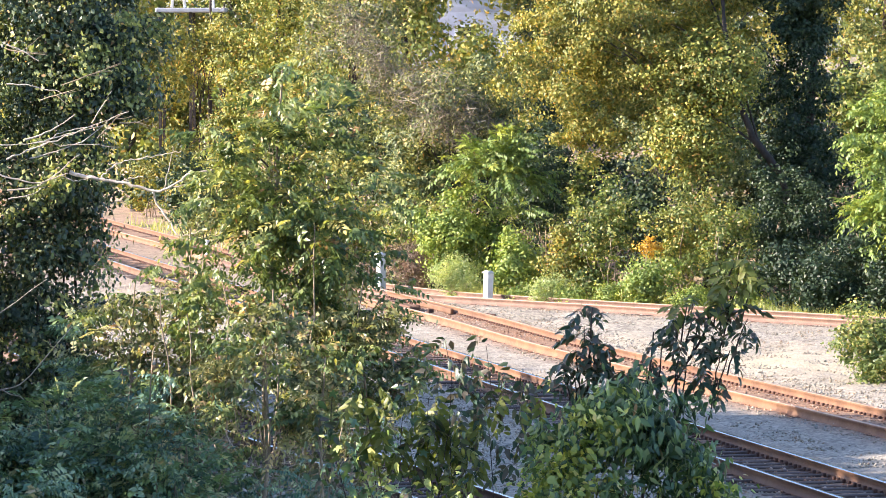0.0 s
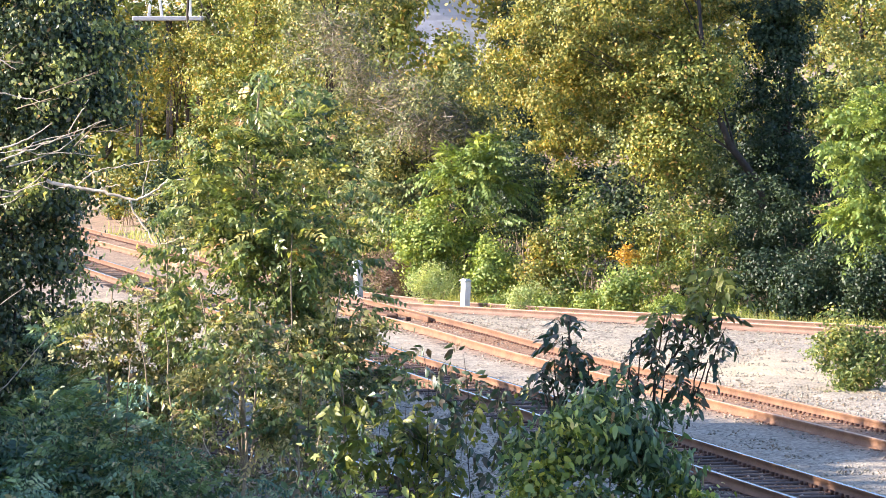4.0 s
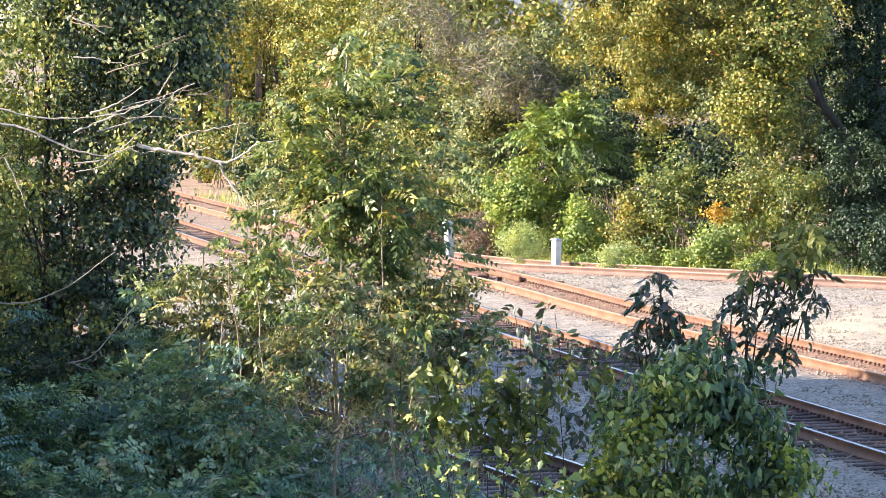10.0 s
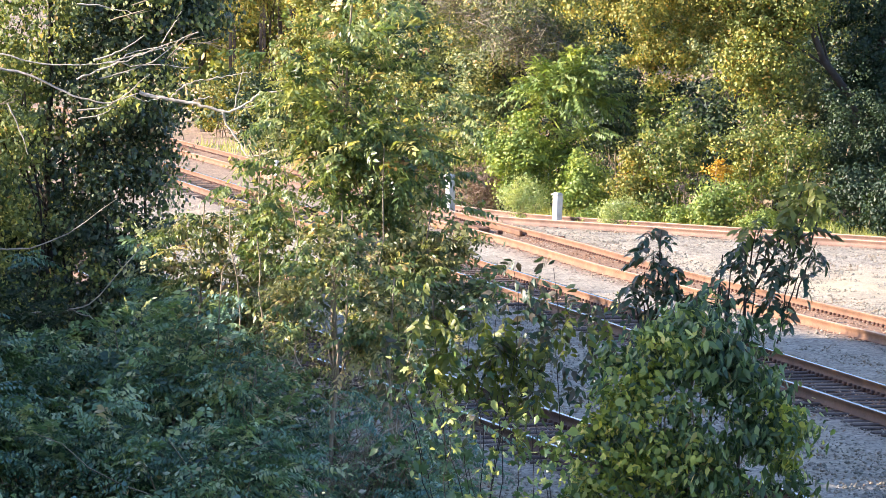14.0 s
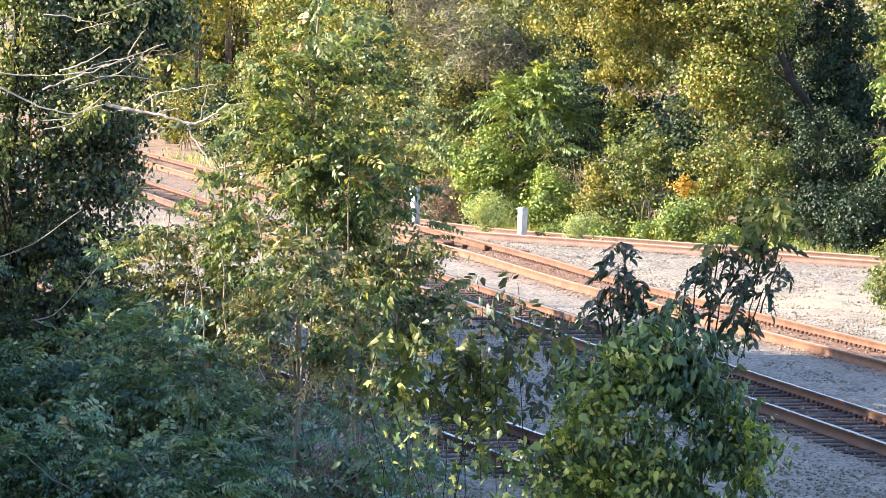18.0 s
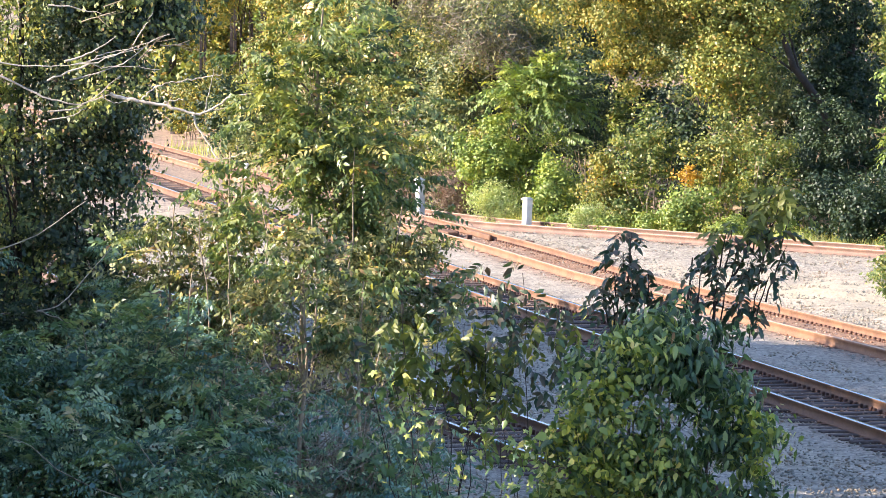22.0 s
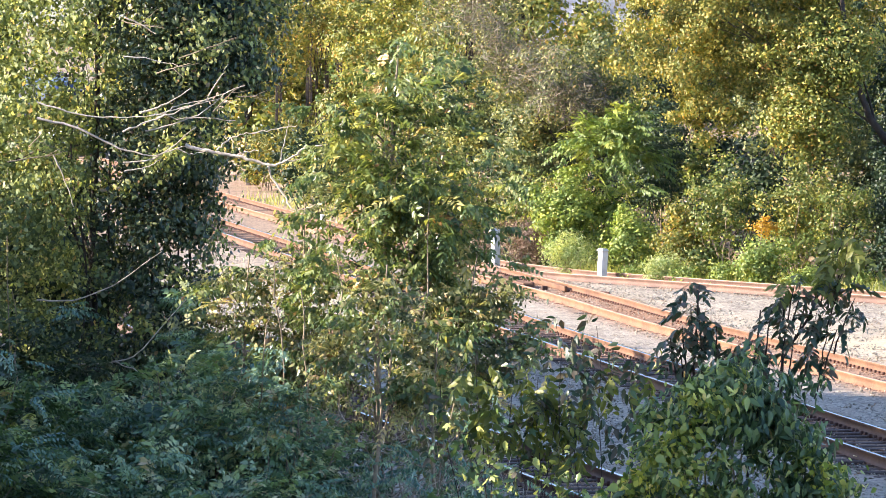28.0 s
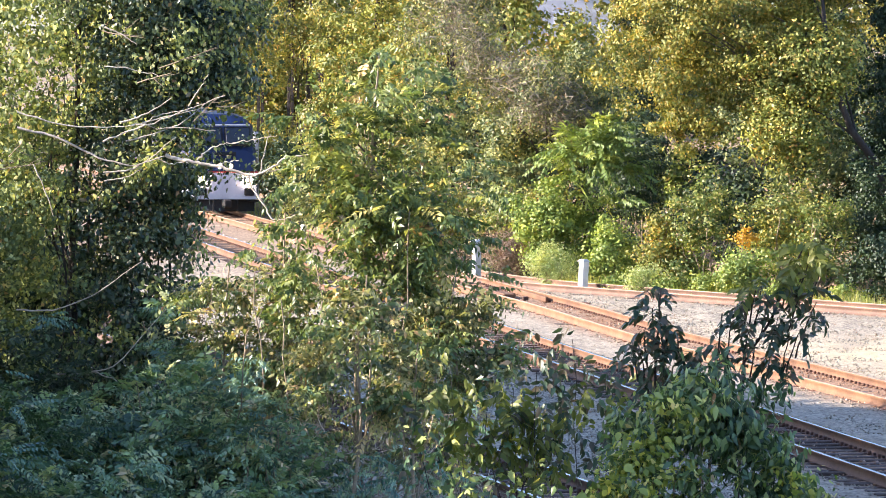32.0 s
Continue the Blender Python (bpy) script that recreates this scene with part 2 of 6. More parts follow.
BARK = surface("bark", [(0.3, (0.024, 0.018, 0.014)), (0.7, (0.068, 0.052, 0.040))], 5, 40, 0.95, bump=0.8)
PALE_BARK = surface("weathered_pale_branch", [(0.3, (0.390, 0.325, 0.247)), (0.7, (0.728, 0.624, 0.494))], 6, 50, 0.85)
STEM = surface("young_stem", [(0.3, (0.216, 0.163, 0.106)), (0.7, (0.405, 0.319, 0.213))], 8, 60, 0.85)
RUST = surface("rusty_rail_steel", [(0.25, (0.104, 0.047, 0.023)), (0.5, (0.171, 0.085, 0.041)), (0.75, (0.234, 0.126, 0.063))], 1.6, 30, 0.78, 0.1, spread=0.35)
RUST_DARK = surface("dark_rail_steel", [(0.25, (0.07, 0.04, 0.028)), (0.5, (0.12, 0.068, 0.045)), (0.8, (0.20, 0.115, 0.072))], 1.6, 30, 0.7, 0.15, spread=0.35)
RAIL_TOP = surface("worn_rail_head", [(0.3, (0.45, 0.40, 0.36)), (0.7, (0.66, 0.64, 0.62))], 3, 50, 0.22, 1.0, bump=0.05, spread=0.1)
RAIL_TOP_DULL = surface("dull_rail_head", [(0.3, (0.296, 0.172, 0.094)), (0.7, (0.406, 0.281, 0.187))], 3, 50, 0.5, 0.3, bump=0.05, spread=0.15)
DARK_IRON = surface("dark_rusted_iron", [(0.3, (0.045, 0.025, 0.018)), (0.7, (0.12, 0.055, 0.035))], 8, 60, 0.85, 0.2)
TIE_WOOD = surface("creosoted_tie", [(0.25, (0.045, 0.032, 0.026)), (0.6, (0.10, 0.07, 0.055)), (0.85, (0.19, 0.15, 0.12))], 5, 45, 0.95, bump=0.7, spread=0.4)
STONE = leaf_material("ballast_stone", [(0.0, (0.180, 0.160, 0.122)), (0.5, (0.262, 0.234, 0.180)), (0.85, (0.355, 0.320, 0.252)), (1.0, (0.25, 0.165, 0.105))], through_light=0.0, rough=0.9, patch=0.35, patch_tint=(1.08, 1.0, 0.92))
RUSTY_STONE = leaf_material("rust_stained_stone", [(0.0, (0.132, 0.070, 0.041)), (0.5, (0.264, 0.150, 0.092)), (0.9, (0.396, 0.260, 0.175)), (1.0, (0.495, 0.380, 0.294))], through_light=0.0, rough=0.9, patch=0.5, patch_tint=(1.05, 1.0, 0.95))
WHITE_PAINT = surface("weathered_white_paint", [(0.25, (0.527, 0.518, 0.484)), (0.55, (0.697, 0.697, 0.680))], 4, 60, 0.6, bump=0.1, spread=0.12)
HOUSE_WHITE = surface("white_siding", [(0.3, (0.431, 0.457, 0.523)), (0.7, (0.535, 0.552, 0.625))], 0.8, 20, 0.6, bump=0.1, spread=0.1)
ROOF_GREY = surface("grey_roofing", [(0.3, (0.16, 0.16, 0.17)), (0.7, (0.27, 0.27, 0.28))], 2, 30, 0.85)
CONCRETE = surface("grey_concrete", [(0.3, (0.30, 0.31, 0.33)), (0.7, (0.42, 0.43, 0.45))], 2, 40, 0.85)
GLASS_DARK = surface("dark_window_glass", [(0.3, (0.015, 0.02, 0.028)), (0.7, (0.03, 0.035, 0.045))], 1, 10, 0.08, bump=0.0, spread=0.05)
LOCO_BLUE = surface("dark_blue_paint", [(0.3, (0.004, 0.011, 0.051)), (0.7, (0.006, 0.017, 0.075))], 1.2, 30, 0.35, bump=0.03, spread=0.1)
LOCO_WHITE = surface("light_silver_paint", [(0.3, (0.368, 0.382, 0.439)), (0.7, (0.483, 0.499, 0.557))], 1.0, 30, 0.4, bump=0.03, spread=0.08)
LOCO_RED = surface("red_stripe_paint", [(0.3, (0.42, 0.03, 0.025)), (0.7, (0.52, 0.05, 0.035))], 1, 30, 0.4, bump=0.03, spread=0.1)
BLACK_STEEL = surface("grimy_black_steel", [(0.3, (0.010, 0.010, 0.011)), (0.7, (0.030, 0.028, 0.027))], 3, 40, 0.7, 0.3)
HEADLAMP = glowing("lit_headlamp", (1.0, 0.74, 0.48), 12.0)


def ground_material():
    """Leaf litter, dirt and dry grass by patches, one tint for the bare cut bank."""
    m, nt, b = start("earth_and_dry_grass", 0.95)
    place = nt.nodes.new("ShaderNodeTexCoord").outputs["Object"]
    big, mid, small = noise_node(nt, 0.25, 5, 0.6, place), noise_node(nt, 2.2, 4, 0.65, place), noise_node(nt, 26, 3, 0.6, place)
    earth = ramp_node(nt, [(0.3, (0.23, 0.15, 0.10)), (0.55, (0.36, 0.25, 0.17)), (0.75, (0.46, 0.35, 0.24))])
    nt.links.new(mid.outputs[0], earth.inputs[0])
    grass = ramp_node(nt, [(0.3, (0.08, 0.10, 0.03)), (0.7, (0.20, 0.19, 0.07))])
    nt.links.new(mid.outputs[0], grass.inputs[0])
    where = ramp_node(nt, [(0.46, (0, 0, 0)), (0.62, (1, 1, 1))])
    nt.links.new(big.outputs[0], where.inputs[0])
    colour = mix_node(nt, "MIX", earth.outputs[0], grass.outputs[0], where.outputs[0])
    grain = ramp_node(nt, [(0.3, (0.65,) * 3), (0.7, (1.1,) * 3)])
    nt.links.new(small.outputs[0], grain.inputs[0])
    nt.links.new(mix_node(nt, "MULTIPLY", colour, grain.outputs[0], 1.0), b.inputs["Base Color"])
    bp = nt.nodes.new("ShaderNodeBump")
    bp.inputs["Strength"].default_value, bp.inputs["Distance"].default_value = 0.7, 0.08
    nt.links.new(small.outputs[0], bp.inputs["Height"])
    nt.links.new(bp.outputs[0], b.inputs["Normal"])
    return m


def ballast_material():
    """Crushed stone; rust and oil stain it along the rails (attribute stain), bare dirt shows in places (attribute dirt)."""
    m, nt, b = start("crushed_stone_ballast", 0.95)
    place = nt.nodes.new("ShaderNodeTexCoord").outputs["Object"]
    cells = nt.nodes.new("ShaderNodeTexVoronoi")
    cells.inputs["Scale"].default_value = 15.0
    nt.links.new(place, cells.inputs["Vector"])
    tone = nt.nodes.new("ShaderNodeSeparateColor")
    nt.links.new(cells.outputs["Color"], tone.inputs[0])
    stones = ramp_node(nt, [(0.0, (0.155, 0.141, 0.110)), (0.35, (0.235, 0.215, 0.168)), (0.7, (0.300, 0.276, 0.216)), (1.0, (0.38, 0.350, 0.278))])
    nt.links.new(tone.outputs[0], stones.inputs[0])
    broad = noise_node(nt, 0.7, 5, 0.6, place)
    tint = ramp_node(nt, [(0.35, (0.86, 0.82, 0.78)), (0.65, (1.08, 1.05, 1.02))])
    nt.links.new(broad.outputs[0], tint.inputs[0])
    colour = mix_node(nt, "MULTIPLY", stones.outputs[0], tint.outputs[0], 1.0)

    stain = nt.nodes.new("ShaderNodeAttribute")
    stain.attribute_name = "stain"
    rusty = mix_node(nt, "MULTIPLY", colour, (0.82, 0.52, 0.36), 1.0)
    colour = mix_node(nt, "MIX", colour, rusty, stain.outputs["Fac"])
    dirt = nt.nodes.new("ShaderNodeAttribute")
    dirt.attribute_name = "dirt"
    soil = ramp_node(nt, [(0.3, (0.34, 0.275, 0.17)), (0.7, (0.46, 0.385, 0.245))])
    nt.links.new(noise_node(nt, 5.0, 4, 0.6, place).outputs[0], soil.inputs[0])
    colour = mix_node(nt, "MIX", colour, soil.outputs[0], dirt.outputs["Fac"])
    nt.links.new(colour, b.inputs["Base Color"])
    bp = nt.nodes.new("ShaderNodeBump")
    bp.inputs["Strength"].default_value, bp.inputs["Distance"].default_value = 0.5, 0.04
    nt.links.new(cells.outputs["Distance"], bp.inputs["Height"])
    nt.links.new(bp.outputs[0], b.inputs["Normal"])
    return m


EARTH, BALLAST = ground_material(), ballast_material()


# ---- mesh tools ----
def mesh_of(name, verts, faces, materials, face_materials=None, smooth=False):
    """A mesh from an array of vertices and an array of equal-sided faces."""
    verts, faces = np.asarray(verts, np.float32), np.asarray(faces, np.int32)
    me = bpy.data.meshes.new(name)
    n, k = faces.shape
    me.vertices.add(len(verts))
    me.vertices.foreach_set("co", verts.ravel())
    me.loops.add(n * k)
    me.loops.foreach_set("vertex_index", faces.ravel())
    me.polygons.add(n)
    me.polygons.foreach_set("loop_start", np.arange(0, n * k, k, dtype=np.int32))
    for mat in materials if isinstance(materials, (list, tuple)) else [materials]:
        me.materials.append(mat)
    if face_materials is not None:
        me.polygons.foreach_set("material_index", np.asarray(face_materials, np.int32))
    if smooth:
        me.polygons.foreach_set("use_smooth", np.ones(n, bool))
    me.update(calc_edges=True)
    return me


def piece(name, me, parent, label="", kind="", m=None):
    ob = new(name, me)
    if parent is not None:
        ob.parent = parent
    if m is not None:
        ob.matrix_basis = m
    return tagged(ob, label, kind=kind)


def part(name, bm, material, parent, label="", kind="", m=None):
    """Links a bmesh as one mesh object under a thing or a part."""
    me = bpy.data.meshes.new(name)
    bm.to_mesh(me)
    bm.free()
    for mat in material if isinstance(material, (list, tuple)) else [material]:
        me.materials.append(mat)
    return piece(name, me, parent, label, kind, m)


def thing(name, label, category, m=None, group="", kind=""):
    ob = new(name)
    ob.empty_display_size = 0.2
    if m is not None:
        ob.matrix_basis = m
    return tagged(ob, label, category, group, kind)


def block(size, at=(0, 0, 0), bevel=0.01, bm=None, turn=None, mat=0):
    """A box with bevelled edges, added to bm."""
    bm = bm or bmesh.new()
    m = Matrix.Translation(at) @ (turn or Matrix()) @ Matrix.Diagonal((*size, 1))
    made = bmesh.ops.create_cube(bm, size=1.0, matrix=m)["verts"]
    if bevel:
        edges = list({e for v in made for e in v.link_edges})
        made = bmesh.ops.bevel(bm, geom=edges, offset=bevel, segments=1, affect="EDGES")["verts"]
    for f in {f for v in made for f in v.link_faces}:
        f.material_index = mat
    return bm


def drum(radius, length, at=(0, 0, 0), axis="Z", sides=20, bm=None, radius_top=None, bevel=0.0):
    bm = bm or bmesh.new()
    turn = {"X": Matrix.Rotation(radians(90), 4, "Y"), "Y": Matrix.Rotation(radians(90), 4, "X"), "Z": Matrix()}[axis]
    made = bmesh.ops.create_cone(bm, cap_ends=True, segments=sides, radius1=radius, radius2=radius if radius_top is None else radius_top, depth=length, matrix=Matrix.Translation(at) @ turn)["verts"]
    if bevel:
        edges = [e for e in {e for v in made for e in v.link_edges} if all(len(f.verts) > 4 for f in e.link_faces) or any(len(f.verts) > 4 for f in e.link_faces)]
        bmesh.ops.bevel(bm, geom=edges, offset=bevel, segments=1, affect="EDGES")
    return bm


def sweep(points, radii, sides=6):
    """A tapered tube through the points: vertices and quads."""
    pts = np.asarray(points, float)
    radii = np.asarray(radii, float)
    tang = np.gradient(pts, axis=0)
    tang /= np.linalg.norm(tang, axis=1)[:, None] + 1e-9
    ref = np.where(np.abs(tang[:, 2:3]) > 0.9, np.array([[1.0, 0, 0]]), np.array([[0, 0, 1.0]]))
    a = np.cross(tang, ref)
    a /= np.linalg.norm(a, axis=1)[:, None]
    b = np.cross(tang, a)
    ang = np.linspace(0, 2 * math.pi, sides, endpoint=False)
    ring = pts[:, None] + radii[:, None, None] * (np.cos(ang)[None, :, None] * a[:, None] + np.sin(ang)[None, :, None] * b[:, None])
    n = len(pts)
    i, j = np.meshgrid(np.arange(n - 1), np.arange(sides), indexing="ij")
    k = (j + 1) % sides
    quads = np.stack([i * sides + j, i * sides + k, (i + 1) * sides + k, (i + 1) * sides + j], -1).reshape(-1, 4)
    return ring.reshape(-1, 3), quads


def joined(pieces):
    verts, faces, base = [], [], 0
    for v, f in pieces:
        verts.append(v)
        faces.append(np.asarray(f) + base)
        base += len(v)
    return np.concatenate(verts), np.concatenate(faces)


def crooked(a, b, n=7, wobble=0.1, sag=0.0, rng=RNG):
    """Points of a crooked line from a to b."""
    a, b = np.asarray(a, float), np.asarray(b, float)
    s = np.linspace(0, 1, n)[:, None]
    p = a + (b - a) * s
    off = np.cumsum(rng.normal(0, 1, (n, 3)), 0)
    off -= off[-1] * s
    p += off * wobble * np.linalg.norm(b - a) / n
    p[:, 2] += (-sag * 4 * s * (1 - s))[:, 0]
    p[0], p[-1] = a, b
    return p


def leaf_cloud(centres, length, width, droop=0.25, flat=0.2, out=None, full=False, rng=RNG, fold=0.12):
    """Folded leaves at the given centres, turned outwards from their clumps; two triangles each, or four where full."""
    n = len(centres)
    size = rng.uniform(0.6, 1.25, (n, 1))
    nrm = rng.normal(0, 1, (n, 3)) * (1.0 if out is None else 0.5)
    if out is not None:
        nrm += out
    nrm[:, 2] += flat
    nrm /= np.linalg.norm(nrm, axis=1)[:, None] + 1e-9
    d = rng.normal(0, 1, (n, 3))
    d[:, 2] = d[:, 2] * 0.6 - droop * 2
    d -= nrm * (d * nrm).sum(1)[:, None] * 0.9
    d /= np.linalg.norm(d, axis=1)[:, None] + 1e-9
    side = np.cross(d, nrm)
    side /= np.linalg.norm(side, axis=1)[:, None] + 1e-9
    nrm = np.cross(side, d)
    L, W = length * size, width * size
    c = np.asarray(centres)
    i = np.arange(n)[:, None]
    if full:
        low, high = c - d * L * 0.2, c + d * L * 0.16
        edge_low, edge_high = side * W * 0.5 - nrm * W * fold, side * W * 0.34 - nrm * W * fold
        back = -nrm * W * fold * 2
        v = np.stack([c - d * L * 0.5, low + edge_low, high + edge_high, c + d * L * 0.5, high - edge_high + back, low - edge_low + back], 1).reshape(-1, 3)
        i = i * 6
        return v, np.concatenate([i + [[0, 1, 2]], i + [[0, 2, 3]], i + [[0, 3, 4]], i + [[0, 4, 5]]], 1).reshape(-1, 3)
    v = np.stack([c - d * L * 0.5, c + side * W * 0.5 - nrm * W * fold - d * L * 0.06, c + d * L * 0.5, c - side * W * 0.5 - nrm * W * fold - d * L * 0.06], 1).reshape(-1, 3)
    i = i * 4
    return v, np.concatenate([i + [[0, 1, 2]], i + [[0, 2, 3]]], 1).reshape(-1, 3)


def clumped(blobs, clumps, leaves, spread, rng=RNG, shell=0.45):
    """Leaf centres in clumps that fill ellipsoids (x, y, z, rx, ry, rz), thicker towards the outside, with gaps between them."""
    blobs = np.asarray(blobs, float)
    vol = np.cbrt(blobs[:, 3] * blobs[:, 4] * blobs[:, 5]) ** 2
    pick = rng.choice(len(blobs), clumps, p=vol / vol.sum())
    d = rng.normal(0, 1, (clumps, 3))
    d /= np.linalg.norm(d, axis=1)[:, None]
    r = rng.uniform(0.04, 1, (clumps, 1)) ** shell * rng.uniform(0.85, 1.12, (clumps, 1))
    heart = blobs[pick, :3] + d * r * blobs[pick, 3:]
    which = rng.integers(0, clumps, leaves)
    size = spread * rng.uniform(0.5, 1.5, clumps)[which][:, None]
    off = rng.normal(0, 1, (leaves, 3)) * size * np.array([1, 1, 0.7])
    out = off / (np.linalg.norm(off, axis=1)[:, None] + 1e-9) + 0.7 * (d * r)[which]
    out /= np.linalg.norm(out, axis=1)[:, None] + 1e-9
    return heart[which] + off, heart, out


def frond_cloud(feet, ways, length, pairs, leaflet, droop=0.35, slim=0.42, rng=RNG):
    """Many feathered leaves in one mesh: each a rib with pairs of folded leaflets, all hanging together."""
    n = len(feet)
    L = length * rng.uniform(0.6, 1.2, (n, 1))
    d = ways / (np.linalg.norm(ways, axis=1)[:, None] + 1e-9)
    up = rng.normal(0, 0.45, (n, 3)) + (0, 0, 1)
    s = np.cross(d, up)
    s /= np.linalg.norm(s, axis=1)[:, None] + 1e-9
    up = np.cross(s, d)
    us = np.linspace(0.16, 1.0, pairs + 1)
    fall = np.array([0.0, 0.0, 1.0])
    rib = feet[:, None] + d[:, None] * (L[:, None] * us[None, :, None]) - fall * (droop * L[:, None] * us[None, :, None] ** 2)
    mid = (rib[:, :-1] + rib[:, 1:]) / 2 + s[:, None] * 0.004
    blocks, faces = [feet[:, None], rib, mid], []
    faces.append([0, 1, 1 + pairs + 1])
    for k in range(pairs):
        faces.append([1 + k, 2 + k, 2 + pairs + k])
    count = 2 + 2 * pairs
    for k in range(pairs * 2 + 1):
        j = min(k // 2, pairs)
        sign = 0 if k == 2 * pairs else (1 if k % 2 else -1)
        a = np.radians(rng.uniform(46, 74, (n, 1))) * sign
        e = d * np.cos(a) + s * np.sin(a) - fall * rng.uniform(0.05, 0.75, (n, 1))
        e /= np.linalg.norm(e, axis=1)[:, None]
        l = leaflet * (L / length) * rng.uniform(0.75, 1.15, (n, 1)) * (1 - 0.4 * abs(us[j] - 0.5))
        across = np.cross(e, up + rng.normal(0, 0.3, (n, 3)))
        across /= np.linalg.norm(across, axis=1)[:, None] + 1e-9
        b = rib[:, j]
        heart = b + e * l * 0.46 + up * l * 0.07
        blocks.append(np.stack([heart + across * l * slim * 0.5, b + e * l - fall * l * 0.12, heart - across * l * slim * 0.5], 1))
        faces += [[1 + j, count, count + 1], [1 + j, count + 1, count + 2]]
        count += 3
    v = np.concatenate(blocks, 1)
    f = np.arange(n)[:, None, None] * count + np.array(faces)[None]
    return v.reshape(-1, 3), f.reshape(-1, 3)


def sprays(blobs, nodes, per, shell=0.6, reach=0.06, rng=RNG):
    """Feet and directions of feathered leaves: a few radiate, mostly level, from each twig end."""
    _, hearts, _ = clumped(blobs, nodes, 1, 0.05, rng, shell)
    middle = np.asarray(blobs, float)[:, :3].mean(0)
    which = np.repeat(np.arange(nodes), per)
    feet = hearts[which] + rng.normal(0, reach, (nodes * per, 3)) * (1, 1, 0.5)
    out = hearts[which] - middle
    out /= np.linalg.norm(out, axis=1)[:, None] + 1e-9
    ways = rng.normal(0, 1, (nodes * per, 3)) * (1, 1, 0.3) + 0.6 * out + (0, 0, 0.12)
    return feet, ways


# ---- the ground plan ----
def track_b(y):
    d = np.minimum(y, 200.0) - 113.6
    return -0.8 - 0.274 * d + 0.00023 * d * d - 0.234 * np.maximum(y - 200.0, 0) + 0.5 * ease(98.0, 112.0, y) + 0.5 * ease(114.0, 150.0, y)


def track_c(y):
    return 1.44 - 0.245 * (y - 89.4)


def track_d(y):
    return -0.47 - 0.317 * (y - 68.0)


def beyond(x, y):
    """How far a place lies beyond the two farther tracks."""
    return np.minimum((x - track_b(y)) / 1.04, (y - (120.2 - 0.98 * x)) / 1.4)


def ease(a, b, v):
    s = np.clip((v - a) / (b - a), 0, 1)
    return s * s * (3 - 2 * s)


def wavy(x, y, f):
    return np.sin(x * f + 1.3 * np.sin(y * f * 0.7)) * np.cos(y * f * 0.9 + 0.8 * np.sin(x * f * 1.1 + 2))


def terrain(x, y):
    """Track level, the bank on which the camera stands, and the rise behind the tracks."""
    x, y = np.asarray(x, float), np.asarray(y, float)
    q = x + 0.27 * y
    down = np.maximum(q, 0.24 * y)
    bank = np.interp(down, [-40, 0.8, 3.2, 6.5, 10.8, 13.0], [6.3, 6.0, 4.9, 3.0, 1.2, -0.12])
    rise = np.interp(beyond(x, y), [3.0, 5.0, 14.0, 40.0, 90.0], [0, 0.35, 3.3, 6.0, 6.5])
    cut = np.interp(beyond(x, y), [5.5, 6.5, 9.5, 40.0, 90.0], [0, 0.4, 4.8, 6.4, 6.6])
    rise = rise + (cut - rise) * ease(-6.0, -8.5, x)
    near = ease(400, 250, np.hypot(x, y))
    return np.where(down < 13.0, bank, -0.12 + rise * ease(70, 100, y)) * near + 0.05 * wavy(x, y, 0.9) * (rise + bank > 0.2) * near


def ground_at(x, y):
    return float(terrain(x, y))


def grid(xs, ys):
    X, Y = np.meshgrid(xs, ys, indexing="ij")
    n, k = X.shape
    i, j = np.meshgrid(np.arange(n - 1), np.arange(k - 1), indexing="ij")
    return X, Y, np.stack([i * k + j, (i + 1) * k + j, (i + 1) * k + j + 1, i * k + j + 1], -1).reshape(-1, 4)


def spaced(lo, hi, step, far):
    inner = np.arange(lo, hi + step, step)
    outer = np.geomspace(8, far, 14)
    return np.concatenate([lo - outer[::-1], inner, inner[-1] + outer])


X, Y, quads = grid(spaced(-45, 45, 1.0, 4000), spaced(-15, 235, 1.0, 4000))
ground = piece("ground", mesh_of("ground", np.stack([X, Y, terrain(X, Y)], -1).reshape(-1, 3), quads, EARTH, smooth=True), None, "brown earth with dry grass and leaf litter", kind="structure")


